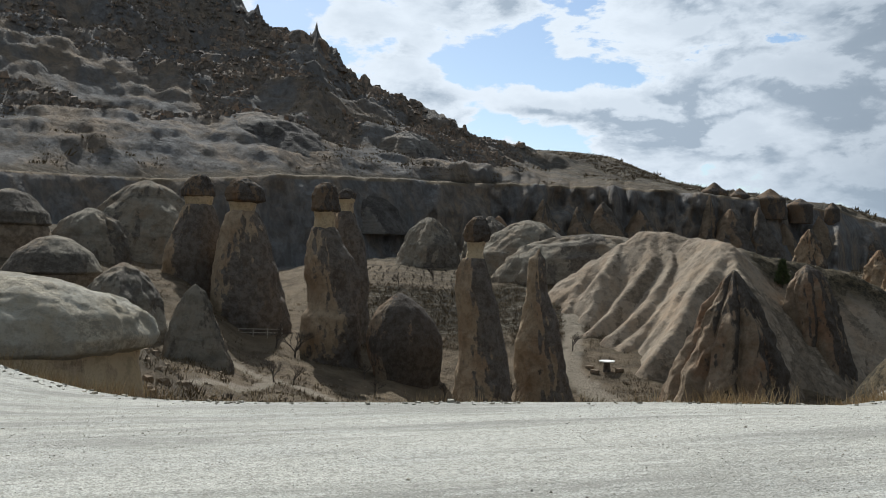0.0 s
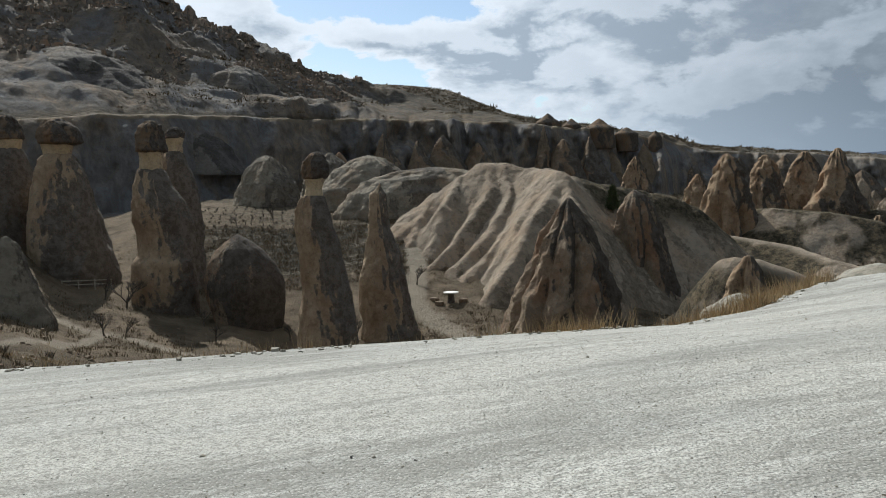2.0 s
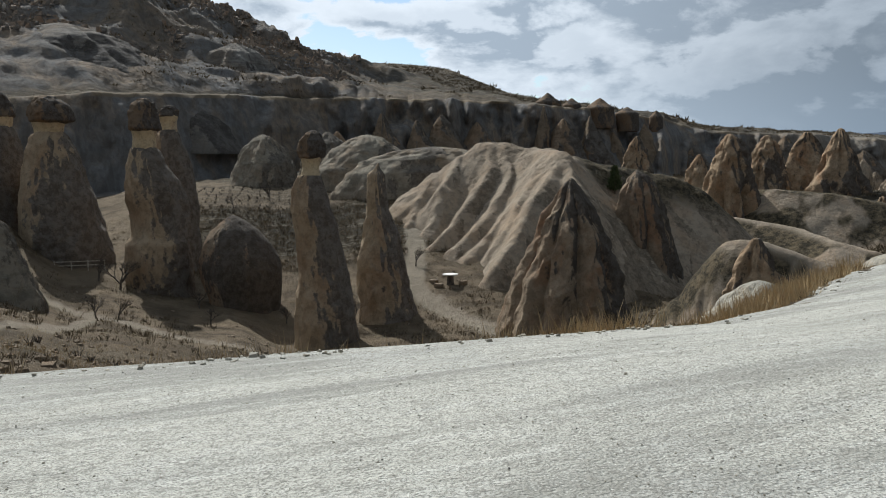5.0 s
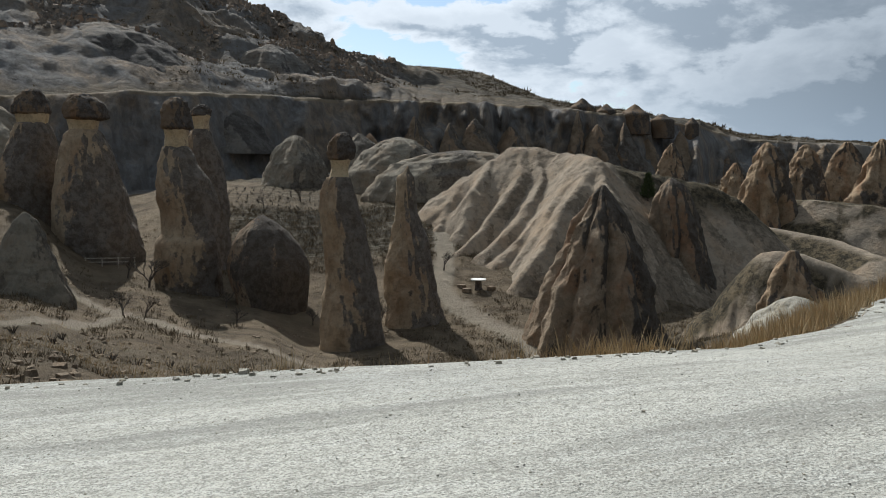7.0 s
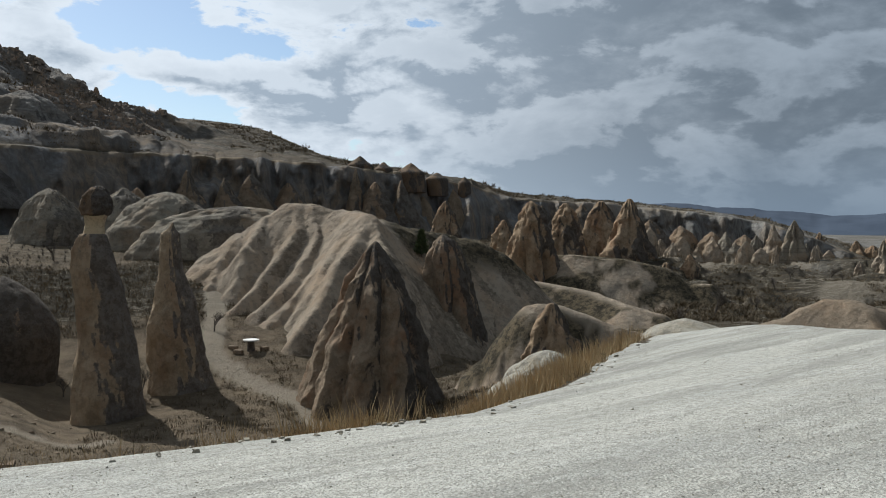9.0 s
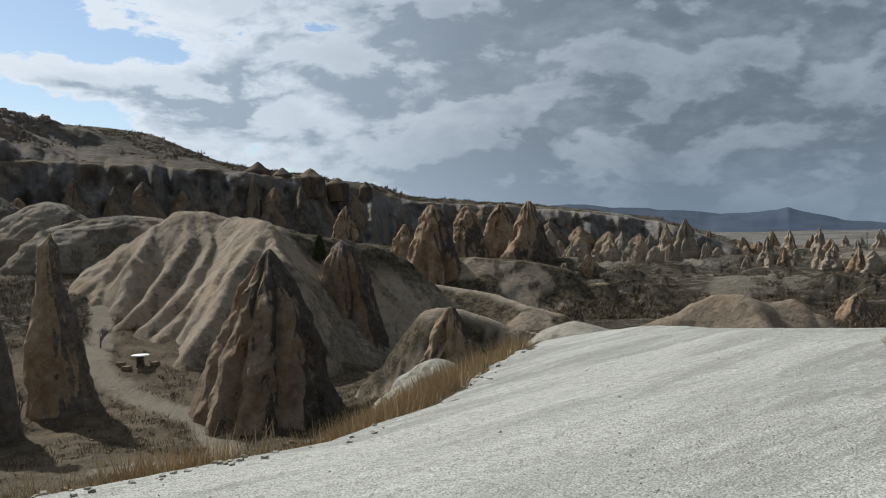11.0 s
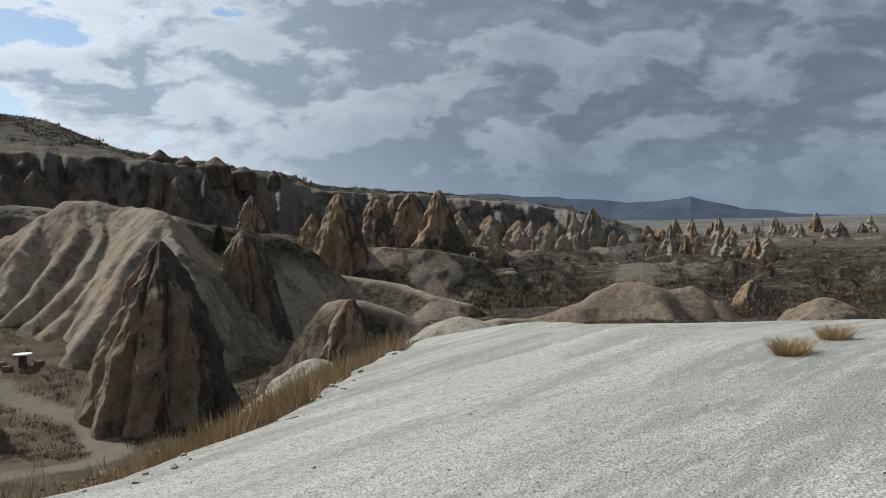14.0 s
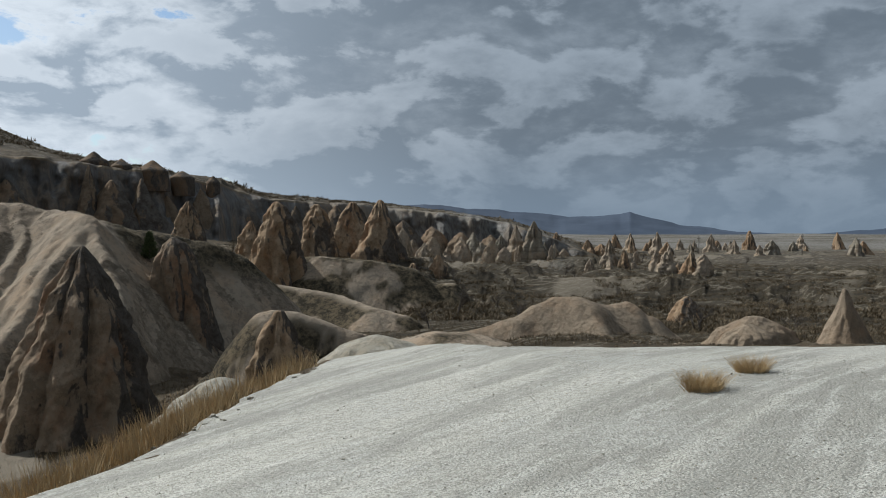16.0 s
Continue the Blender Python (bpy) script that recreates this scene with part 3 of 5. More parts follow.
# ---- rock formations ----


def lathe(name, profile, material, seed, squash=1.0, turn=0.0, rough=0.12, flutes=0, flute_amp=0.0, lean=(0, 0), bend=(0, 0), seg=72, rings=60, grain=1.0, turf=False):
    """A weathered rock: profile of (height, radius) from base to top, with noise, flutes, lean and bend, as a mesh round its base.
    A third number in the profile shifts that ring sideways."""
    hs, rs, cs = np.array([(*k, 0.0)[:3] for k in profile], float).T
    u = np.linspace(0, 1, rings) ** 0.9
    h = hs[0] + (hs[-1] - hs[0]) * u
    r = np.interp(h, hs, rs)
    r = np.convolve(np.pad(r, 2, mode="edge"), [0.1, 0.2, 0.4, 0.2, 0.1], "valid")
    shift = np.interp(h, hs, cs)
    shift = np.convolve(np.pad(shift, 2, mode="edge"), [0.1, 0.2, 0.4, 0.2, 0.1], "valid")
    r[-1] = rs[-1] * 0.5
    a = np.linspace(0, 2 * np.pi, seg, endpoint=False)
    R, Aa = r[:, None] * np.ones(seg), np.broadcast_to(a, (rings, seg))
    H = h[:, None] * np.ones(seg)
    size = max(rs)
    k = (u[:, None] * (1 - u[:, None]) * 4) ** 0.4
    cx, cy = np.cos(Aa), np.sin(Aa)
    n1 = fbm(cx * 1.3 + seed * 3.7, cy * 1.3, H / size * 0.8, seed, 3)
    n2 = 0.55 * ridged(cx * (0.4 + R / size) * 2.6, cy * (0.4 + R / size) * 2.6 + seed, H / size * 0.9, seed + 5, 3) - 0.2 + 0.6 * fbm(cx * R / size * 6.0, cy * R / size * 6.0 + seed, H / size * 3.0, seed + 7, 4)
    R = R * (1 + rough * 1.6 * n1) + size * rough * 0.55 * n2 * grain * smooth(0.0, 0.4, r[:, None] / size)
    if flutes:
        w = Aa * flutes + 2.2 * fbm(cx + seed, cy, H / size * 0.5, seed + 9, 2)
        R = R - flute_amp * (1 - np.abs(np.sin(w / 2)) ** 0.6) * 1.5 * r[:, None] * smooth(1.02, 0.93, u[:, None])
    R = np.maximum(R, 0.02)
    x, y = R * cx, R * cy * squash
    t = radians(turn)
    x, y = x * math.cos(t) - y * math.sin(t), x * math.sin(t) + y * math.cos(t)
    v = (H - hs[0]) / (hs[-1] - hs[0])
    x = x + shift[:, None] + lean[0] * v + bend[0] * np.sin(v * np.pi)
    y = y + lean[1] * v + bend[1] * np.sin(v * np.pi)
    z = H + 0.15 * size * rough * n2 * k
    top = smooth(0.42, 0.6, u[:, None] + 0.5 * n2) * smooth(-0.8, -0.5, cx) if turf else 0 * x
    return mesh_grid(name, np.stack([x, y, z], -1), material, wrap=True, cap=True, attrs={"turf": top})


def formation(name, x, y, z, me, label, category="rock formation", group=""):
    ob = place(name, me)
    ob.matrix_world = pose(x, y, z)
    return tagged(ob, label, category, group)


def hoodoo(x, y, z, body, neck, cap, label, seed, **kw):
    """A fairy chimney: a crusted tower, a pale neck and a dark blocky capstone."""
    kw = {"rough": 0.11, "grain": 1.5, "seg": 110, "rings": 110, **kw}
    root = new("fairy_chimney")
    root.matrix_world = pose(x, y, z)
    tagged(root, label, "fairy chimney", "capped fairy chimneys")
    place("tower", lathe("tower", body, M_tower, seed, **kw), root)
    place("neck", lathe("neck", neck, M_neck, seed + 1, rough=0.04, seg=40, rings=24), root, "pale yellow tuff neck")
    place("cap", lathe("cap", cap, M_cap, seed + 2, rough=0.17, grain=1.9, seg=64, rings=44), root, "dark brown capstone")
    return root


hoodoo(-30.3, 100.8, -7.6, [(-3, 3.3, -0.1), (0.5, 3.2, -0.1), (4.1, 3.4, -0.15), (8.1, 3.43, 0), (11.8, 2.75, 0.4), (13.4, 2.15, 0.5), (14.5, 1.75, 0.55), (14.7, 1.1, 0.6)],
       [(14.0, 1.5, 0.62), (14.6, 1.55, 0.62), (15.3, 1.68, 0.62), (15.6, 1.7, 0.62)],
       [(15.3, 0.9, 0.6), (15.45, 1.9, 0.6), (16.2, 1.85, 0.65), (17.0, 1.6, 0.65), (17.7, 1.15, 0.67), (18.2, 0.5, 0.8)], "thick dark-crusted tuff chimney with a pale neck and capstone", 101)
hoodoo(-22.7, 97.8, -7.9, [(-3, 4.4, 0.2), (0.8, 4.2, 0.15), (3.5, 4.1, 0), (6.6, 3.7, -0.4), (9.0, 3.2, -0.75), (10.5, 2.85, -0.8), (12.9, 2.1, -0.95), (14.0, 1.6, -1.0), (14.2, 1.0, -1.0)],
       [(13.6, 1.4, -0.95), (14.2, 1.45, -0.95), (14.9, 1.62, -0.95), (15.2, 1.65, -0.95)],
       [(14.9, 0.9, -0.8), (15.05, 2.05, -0.65), (16.0, 2.1, -0.7), (16.8, 1.8, -0.8), (17.4, 1.2, -0.95), (17.9, 0.4, -1.1)], "broad dark-crusted tuff chimney with a pale neck and capstone", 111)
hoodoo(-11.5, 90.0, -9.9, [(-3, 3.3, -0.4), (0.1, 3.1, -0.4), (2.5, 3.15, -0.45), (4.6, 3.05, -0.42), (5.2, 2.7, -0.15), (7.5, 2.6, -0.25), (9.0, 2.75, -0.55), (10.7, 2.5, -0.8), (12.4, 1.8, -1.25),
                           (13.8, 1.35, -1.38), (14.2, 0.9, -1.4)],
       [(13.6, 1.2, -1.4), (14.9, 1.08, -1.36), (15.6, 1.2, -1.32), (15.9, 1.2, -1.32)],
       [(15.6, 0.7, -1.3), (15.75, 1.5, -1.28), (16.6, 1.4, -1.35), (17.6, 1.28, -1.4), (18.4, 1.05, -1.3), (18.9, 0.4, -1.2)], "tall leaning tuff chimney, ochre face under dark crust", 121)
hoodoo(-10.0, 99.4, -8.8, [(-3, 1.9, -0.8), (0, 1.8, -0.8), (5.6, 1.7, -0.45), (9.4, 1.7, -0.9), (13.2, 1.55, -1.6), (14.6, 1.2, -1.75), (15.3, 0.8, -1.7)],
       [(14.9, 0.9, -1.7), (15.9, 0.84, -1.66), (16.5, 1.0, -1.62), (16.8, 1.0, -1.62)],
       [(16.5, 0.5, -1.6), (16.6, 1.1, -1.62), (17.2, 1.0, -1.6), (17.7, 0.6, -1.65), (17.9, 0.2, -1.6)], "slim dark tuff chimney behind a taller one", 131)
hoodoo(3.5, 75.0, -14.6, [(-3, 3.2, 0.5), (0, 3.0, 0.45), (3.0, 2.6, 0.35), (4.8, 2.4, 0.33), (7.2, 2.13, 0.1), (9.3, 1.86, -0.14), (10.7, 1.77, -0.34), (12.8, 1.68, -0.74), (14.5, 1.42, -0.8),
                          (15.4, 1.15, -0.78), (15.9, 0.8, -0.72)],
       [(15.5, 0.85, -0.7), (16.5, 0.7, -0.62), (17.2, 0.86, -0.55), (17.4, 0.86, -0.55)],
       [(17.1, 0.5, -0.55), (17.25, 1.0, -0.55), (17.9, 1.12, -0.52), (18.7, 1.02, -0.48), (19.3, 0.6, -0.4), (19.6, 0.2, -0.3)], "slender waisted tuff chimney, ochre with dark crust", 141)
formation("fairy_chimney", 9.8, 80.6, -11.8, lathe("fairy_chimney", [(-2, 3.0, 0.3), (-0.5, 2.7, 0.1), (0.8, 2.46, 0), (2.1, 2.43, -0.2), (4.1, 2.29, -0.35), (5.7, 1.99, -0.38), (7.3, 1.55, -0.43),
          (9.2, 1.03, -0.64), (10.5, 0.9, -0.66), (12.1, 0.82, -0.75), (13.0, 0.72, -0.74), (13.4, 0.3, -0.6), (14.0, 0.06, -0.5)],
          M_tower, 151, rough=0.12, grain=1.6, seg=110, rings=110), "pointed uncapped tuff chimney with ochre flank", "fairy chimney", "capped fairy chimneys")
formation("boulder", -3.8, 86.8, -11.4, lathe("boulder", [(-2, 3.3, 0.3), (0.6, 3.58, 0.27), (2.0, 3.85, 0.06), (3.6, 3.89, 0), (4.7, 3.64, -0.11), (6.0, 3.07, -0.3), (7.3, 2.17, -0.49), (8.2, 1.13, -0.54),
          (8.8, 0.2, -0.65)], M_cone, 161, rough=0.06, grain=1.5, seg=110, rings=80), "egg-shaped dark tuff boulder on the valley floor")

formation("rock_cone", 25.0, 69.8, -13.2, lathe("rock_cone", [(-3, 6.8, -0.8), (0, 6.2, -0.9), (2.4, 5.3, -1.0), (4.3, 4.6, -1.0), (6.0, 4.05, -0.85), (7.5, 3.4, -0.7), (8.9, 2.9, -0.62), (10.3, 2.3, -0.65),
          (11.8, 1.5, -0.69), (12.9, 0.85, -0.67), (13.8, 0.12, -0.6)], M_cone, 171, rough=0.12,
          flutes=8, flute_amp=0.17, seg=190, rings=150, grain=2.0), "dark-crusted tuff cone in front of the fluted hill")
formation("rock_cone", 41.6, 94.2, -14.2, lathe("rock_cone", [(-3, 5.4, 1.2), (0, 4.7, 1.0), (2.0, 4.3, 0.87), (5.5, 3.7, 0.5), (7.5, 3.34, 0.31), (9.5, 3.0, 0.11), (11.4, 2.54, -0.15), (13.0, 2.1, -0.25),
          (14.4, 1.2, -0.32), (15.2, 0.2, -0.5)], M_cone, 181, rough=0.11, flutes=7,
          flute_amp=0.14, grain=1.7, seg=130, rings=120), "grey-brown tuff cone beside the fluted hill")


CREST = [(17.7, 112.5, -0.9), (20.8, 113.0, 1.1), (24.8, 113.3, 3.3), (27.2, 112.7, 4.9), (29.6, 111.1, 4.9), (32.0, 108.3, 4.1), (33.8, 104.6, 3.8), (33.5, 99.4, 3.0)]
TAIL = [(33.6, 101.5, 3.0), (36.4, 102.7, 2.7), (41.3, 104.0, 1.7), (45.2, 104.5, 1.0), (50.3, 104.4, 0.0), (53.3, 104.0, -1.4), (56.5, 104.2, -4.0), (61, 106, -9.0)]
# flutes: round-backed spurs that run down from the crest to their feet
SPURS = [
    [(19.5, 112.5, 0.2), (17.6, 109.6, -2.0), (16.0, 106.5, -5.0)],
    [(23.9, 112.4, 3.0), (20.5, 107.0, -0.4), (18.5, 103.3, -4.4), (17.6, 101.4, -7.5)],
    [(28.0, 111.0, 4.0), (27.0, 106.5, 1.6), (22.1, 101.6, -3.2), (16.7, 97.5, -7.6)],
    [(29.6, 110.0, 4.2), (28.5, 104.1, 0.9), (24.5, 98.9, -3.6), (19.5, 94.9, -7.6)],
    [(31.5, 107.0, 3.2), (29.7, 101.7, 0.0), (26.0, 96.6, -3.9), (20.6, 93.2, -8.2)],
    [(33.4, 103.7, 3.5), (28.5, 96.8, -1.2), (24.8, 91.6, -5.4), (22.6, 89.4, -8.6)],
    [(33.3, 99.5, 2.9), (28.3, 91.7, -1.9), (24.6, 87.8, -5.6), (21.6, 85.3, -8.4)],
    [(33.5, 99.4, 3.0), (33.0, 91.1, -1.2), (31.8, 84.1, -6.2), (31, 79.5, -11)],
]


def ridge_height(X, Y, line, slope, round_):
    """Height of a round-backed ridge along a line of places, and the distance from it."""
    best, dist = np.full(X.shape, -1e9), np.full(X.shape, 1e9)
    for p, q in zip(line[:-1], line[1:]):
        ex, ey = q[0] - p[0], q[1] - p[1]
        u = np.clip(((X - p[0]) * ex + (Y - p[1]) * ey) / (ex * ex + ey * ey), 0, 1)
        d = np.hypot(X - p[0] - u * ex, Y - p[1] - u * ey)
        best = np.maximum(best, p[2] + (q[2] - p[2]) * u - slope * (np.sqrt(d * d + round_ ** 2) - round_))
        dist = np.minimum(dist, d)
    return best, dist


def blend(heights, k):
    top = np.max(heights, axis=0)
    return top + np.log(sum(np.exp(k * (h - top)) for h in heights)) / k


def build_tent_hill():
    """A pale hill whose flanks are combed into rounded flutes that run down from its ridge."""
    X, Y = np.meshgrid(np.linspace(4, 70, 470), np.linspace(77, 128, 370))
    wx = X + 0.55 * fbm(X * 0.22, Y * 0.22, 0, 201, 3) + 0.16 * fbm(X * 0.9, Y * 0.9, 0, 205, 2)
    wy = Y + 0.55 * fbm(X * 0.22, Y * 0.22, 7, 202, 3) + 0.16 * fbm(X * 0.9, Y * 0.9, 3, 206, 2)
    crest, _ = ridge_height(wx, wy, CREST, 1.15, 1.3)
    tail, near = ridge_height(wx, wy, TAIL, 1.15, 1.6)
    z = blend([crest, tail] + [ridge_height(wx, wy, k, 1.5, 0.75)[0] for k in SPURS], 2.6)
    z = z + 0.16 * ridged(X * 0.35, Y * 0.35, 0, 203, 3) + 0.12 * fbm(X * 0.9, Y * 0.9, 0, 207, 3)
    under = floor_z(X, Y)
    out = smooth(0.0, 1.0, np.maximum(np.abs(X - 37) - 28, np.abs(Y - 103) - 21) / 5)
    top = smooth(5.5, 2.5, near + 1.4 * fbm(X * 0.3, Y * 0.3, 0, 204, 3)) * smooth(35.5, 38, X)
    z = z * (1 - out) + (under - 1.5) * out
    ob = place("fluted_hill", mesh_grid("fluted_hill", np.stack([X, Y, np.maximum(z, under - 1.5)], -1), M_tent, attrs={"turf": top}, keep=z > under - 0.8))
    return tagged(ob, "pale grey-beige tuff hill with rounded erosion flutes", "rock formation")


build_tent_hill()


def ridge_mound(name, lines, slope, round_, material, label, seed, flat=0.0, gully=0.0, turf=0.0, lump=0.3, reach=14.0):
    """Low rock swells along lines of places, melted into one body that rises out of the ground."""
    P = np.array([p for line in lines for p in line])
    x0, y0, x1, y1 = P[:, 0].min() - reach, P[:, 1].min() - reach, P[:, 0].max() + reach, P[:, 1].max() + reach
    X, Y = np.meshgrid(np.linspace(x0, x1, int((x1 - x0) / 0.22)), np.linspace(y0, y1, int((y1 - y0) / 0.22)))
    wx, wy = X + 1.2 * fbm(X * 0.12, Y * 0.12, 0, seed, 3), Y + 1.2 * fbm(X * 0.12, Y * 0.12, 5, seed + 1, 3)
    made = [ridge_height(wx, wy, k, slope, round_) for k in lines]
    near = np.min([m[1] for m in made], axis=0)
    z = blend([m[0] + slope * np.minimum(m[1], flat) for m in made], 2.0)
    if gully:
        run = (X * 0.8 - Y * 0.5) * 0.5 + 0.5 * fbm(X * 0.3, Y * 0.3, 0, seed + 2, 2)
        z = z - gully * (1 - np.abs(np.sin(run * 2.6)) ** 0.5) * smooth(1.0, 4.0, near) - 0.5 * gully * (1 - np.abs(np.sin(run * 6.1)) ** 0.5) * smooth(1.5, 4.0, near)
    z = z + lump * fbm(X * 0.2, Y * 0.2, 0, seed + 3, 4)
    under = floor_z(X, Y)
    top = smooth(-0.05, 0.12, fbm(X * 0.2, Y * 0.2, 0, seed + 4, 5) + 0.7 * (turf - 0.5)) * smooth(0.3, 1.6, near + flat) if turf else 0 * X
    me = mesh_grid(name, np.stack([X, Y, z], -1), material, attrs={"turf": top}, keep=z > under - 0.6)
    return tagged(place(name, me), label, "rock formation")


ridge_mound("gullied_slope", [[(37.2, 67.6, -5.0), (38.2, 67.1, -4.9), (40.2, 65.9, -5.1), (43.5, 62.7, -6.5), (48.9, 62.4, -7.9)]], 1.25, 0.8, M_tent,
            "gullied pale tuff slope with dark shrubs", 415, gully=0.7, turf=0.6)
ridge_mound("pale_ridge", [[(60, 108, -5.4), (65.5, 99.7, -6.8), (66.7, 94.0, -8.1), (70, 91, -9.2)]], 0.8, 1.2, M_tent, "low pale tuff ridge with thin scrub", 425, turf=0.65)
ridge_mound("pale_ridge", [[(50.5, 65.0, -8.3), (53.4, 64.0, -7.6), (56.5, 63.9, -7.8), (59.9, 60.7, -9.1)]], 0.4, 2.0, M_tent, "low pale tuff ridge dotted with shrubs", 435, turf=0.55)
ridge_mound("whaleback", [[(62, 73.5, -10), (68.2, 69.4, -7.8), (71.5, 68.9, -6.6), (73.9, 67.8, -5.8), (75.2, 66.3, -5.7), (75.5, 64.4, -6.4), (73.0, 60.0, -9.0)],
                          [(75.2, 66.3, -6.2), (79.2, 66.2, -6.4), (81.5, 64.9, -6.2), (83.0, 62.5, -8.0), (83.7, 59, -11)]], 0.95, 1.2, M_tan, "smooth tan tuff whaleback", 445, lump=0.5)
ridge_mound("scrubby_slab", [[(84.5, 133.1, -3.9), (90.4, 128.7, -4.6), (96.4, 124.3, -6.1), (101, 121, -9)]], 0.95, 1.2, M_tent, "flat-topped tuff slab with a scrubby top", 455, flat=3.5, turf=0.9)


def rock_dome(x, y, z, prof, seed, sq, tn, label, crack=None):
    """A rounded dome; with a crack, the top overhangs a pale drum at that height."""
    if crack is None:
        formation("rock_dome", x, y, z, lathe("rock_dome", prof, M_dome, seed, squash=sq, turn=tn, rough=0.13, grain=1.5, flutes=5, flute_amp=0.05, seg=120, rings=80), label, group="rounded tuff domes")
        return
    root = new("rock_dome")
    root.matrix_world = pose(x, y, z)
    tagged(root, label, "rock formation", "rounded tuff domes")
    hs, rs = np.array(prof, float).T
    wide = float(np.interp(crack, hs, rs))
    low = [p for p in prof if p[0] < crack - 0.3] + [(crack - 0.1, wide * 0.95), (crack + 0.15, wide * 0.9)]
    high = [(crack - 0.05, wide * 0.9), (crack, wide * 1.02)] + [p for p in prof if p[0] > crack + 0.3]
    place("drum", lathe("drum", low, M_tan, seed, squash=sq, turn=tn, rough=0.05, seg=100, rings=40), root, "pale banded rock drum")
    place("dome_top", lathe("dome_top", high, M_dome, seed, squash=sq, turn=tn, rough=0.05, grain=1.6, seg=110, rings=60), root, "grey rounded rock top")


rock_dome(14.0, 138, -1.5, [(-3, 10), (0, 9.4), (3, 8.2), (6, 5.5), (8.2, 2.4), (8.8, 0.2)], 211, 0.8, 0, "rounded grey tuff dome with lit rim")
rock_dome(22.5, 125, -2.0, [(-3, 15), (0, 14), (3, 12), (5.0, 9), (6.4, 4.5), (6.9, 0.2)], 213, 0.55, -10, "long low grey tuff swell")
rock_dome(8.5, 153, -0.5, [(-3, 6), (0, 5.6), (4, 4.6), (7, 2.8), (9, 0.3)], 215, 1, 0, "small grey tuff dome below the cliff")
rock_dome(-2.6, 149, -0.5, [(-3, 6.6), (0, 6.2), (3, 5.2), (6, 3.2), (8, 1.2), (8.5, 0.1)], 217, 1, 0, "smooth pale tuff dome at the field's edge")
rock_dome(-20.0, 67.4, -7.5, [(-3, 3.3), (0, 2.8), (2.5, 1.9), (4.5, 1.2), (5.6, 0.75), (6.2, 0.1)], 219, 0.6, 35, "small pale-ridged tuff cone in the field")
rock_dome(-34.8, 74.5, -3.0, [(-3, 4.6), (0, 4.4), (2.2, 4.3), (4, 3.4), (5.3, 1.4), (5.6, 0.1)], 221, 0.9, 0, "grey beehive tuff dome with a crack line", 2.2)
rock_dome(-45.0, 86.0, 2.5, [(-3, 4.5), (0, 4.3), (2.5, 3.8), (4.5, 1.8), (5, 0.2)], 223, 1, 0, "plain grey beehive tuff dome", 1.2)
rock_dome(-27.6, 72.0, -5.2, [(-3, 4.4), (0, 4.0), (2.5, 3.2), (4.5, 1.8), (5.5, 0.2)], 225, 1.2, 30, "sloping grey tuff hump beside the field")
rock_dome(-40.0, 94.0, -1.5, [(-3, 5.6), (0, 5), (3, 4.2), (6, 2.8), (7.5, 0.4)], 227, 1, 0, "grey tuff dome against the slope")
rock_dome(-41.5, 116, -2.0, [(-3, 12), (0, 11.5), (5, 9.5), (9, 6.5), (12, 3), (13, 0.4)], 229, 0.8, -20, "broad banded tuff shoulder")

def rock_spire(x, y, z, prof, seed, label):
    formation("rock_spire", x, y, z, lathe("rock_spire", prof, M_spire, seed, rough=0.24, flutes=5, flute_amp=0.14, seg=80, rings=70, grain=1.5), label, "rock spire", "tuff spires of the valley")


rock_spire(75.4, 133.8, -11.5, [(-4, 5.6), (0, 5.0), (5, 4.6), (10, 3.9), (14, 2.8), (17, 1.5), (18.2, 0.4)], 301, "tall ochre-brown tuff spire")
rock_spire(90, 172, -4, [(-4, 4), (0, 3.6), (4, 2.4), (7.8, 0.4)], 303, "small pointed tuff spire")
rock_spire(86, 195.5, -1, [(-4, 4.6), (0, 4.2), (4, 2.8), (8, 1.3), (9.8, 0.3)], 305, "small pointed tuff spire")
rock_spire(122.9, 198.7, -5, [(-4, 5.8), (0, 5.4), (5, 4.6), (10, 3.2), (13.8, 0.6)], 307, "blunt tuff spire below the cliff")
rock_spire(142, 210, -6, [(-4, 7), (0, 6.4), (6, 5), (12, 3.2), (16, 0.8)], 309, "blunt tuff spire below the cliff")
rock_spire(137, 189.2, -9, [(-4, 9.4), (0, 8.6), (5, 6.4), (10, 4.2), (14, 2.8), (17.5, 1.6), (19, 0.4)], 311, "broad ochre tuff spire")
rock_spire(101.1, 128.6, -13, [(-4, 3.4), (0, 3.0), (3, 2.6), (6, 1.7), (8.6, 0.4)], 313, "lone orange tuff spire")
rock_spire(143, 172, -12, [(-4, 3.4), (0, 3), (4, 2), (7.4, 0.3)], 315, "small brown tuff spire")
rock_spire(31.4, 53.0, -8.2, [(-3, 2.9), (0, 2.3), (2, 1.6), (3.6, 0.9), (4.8, 0.2)], 317, "rust-brown tuff cone below the road")
rock_spire(126.6, 86.5, -15, [(-4, 3.9), (0, 3.4), (2.5, 2.6), (4.6, 1.2), (5.6, 0.3)], 319, "squat brown tuff cone")
rock_spire(384, 325.6, -15, [(-4, 8), (0, 7), (6, 3.5), (11, 0.6)], 321, "small distant brown tuff spire")
rock_spire(392, 322, -15, [(-4, 7), (0, 6), (5, 3.5), (8.5, 0.6)], 323, "small distant brown tuff spire")
rock_spire(357, 325.7, -13, [(-4, 6), (0, 5), (7, 3), (13.5, 0.6)], 325, "small distant brown tuff spire")
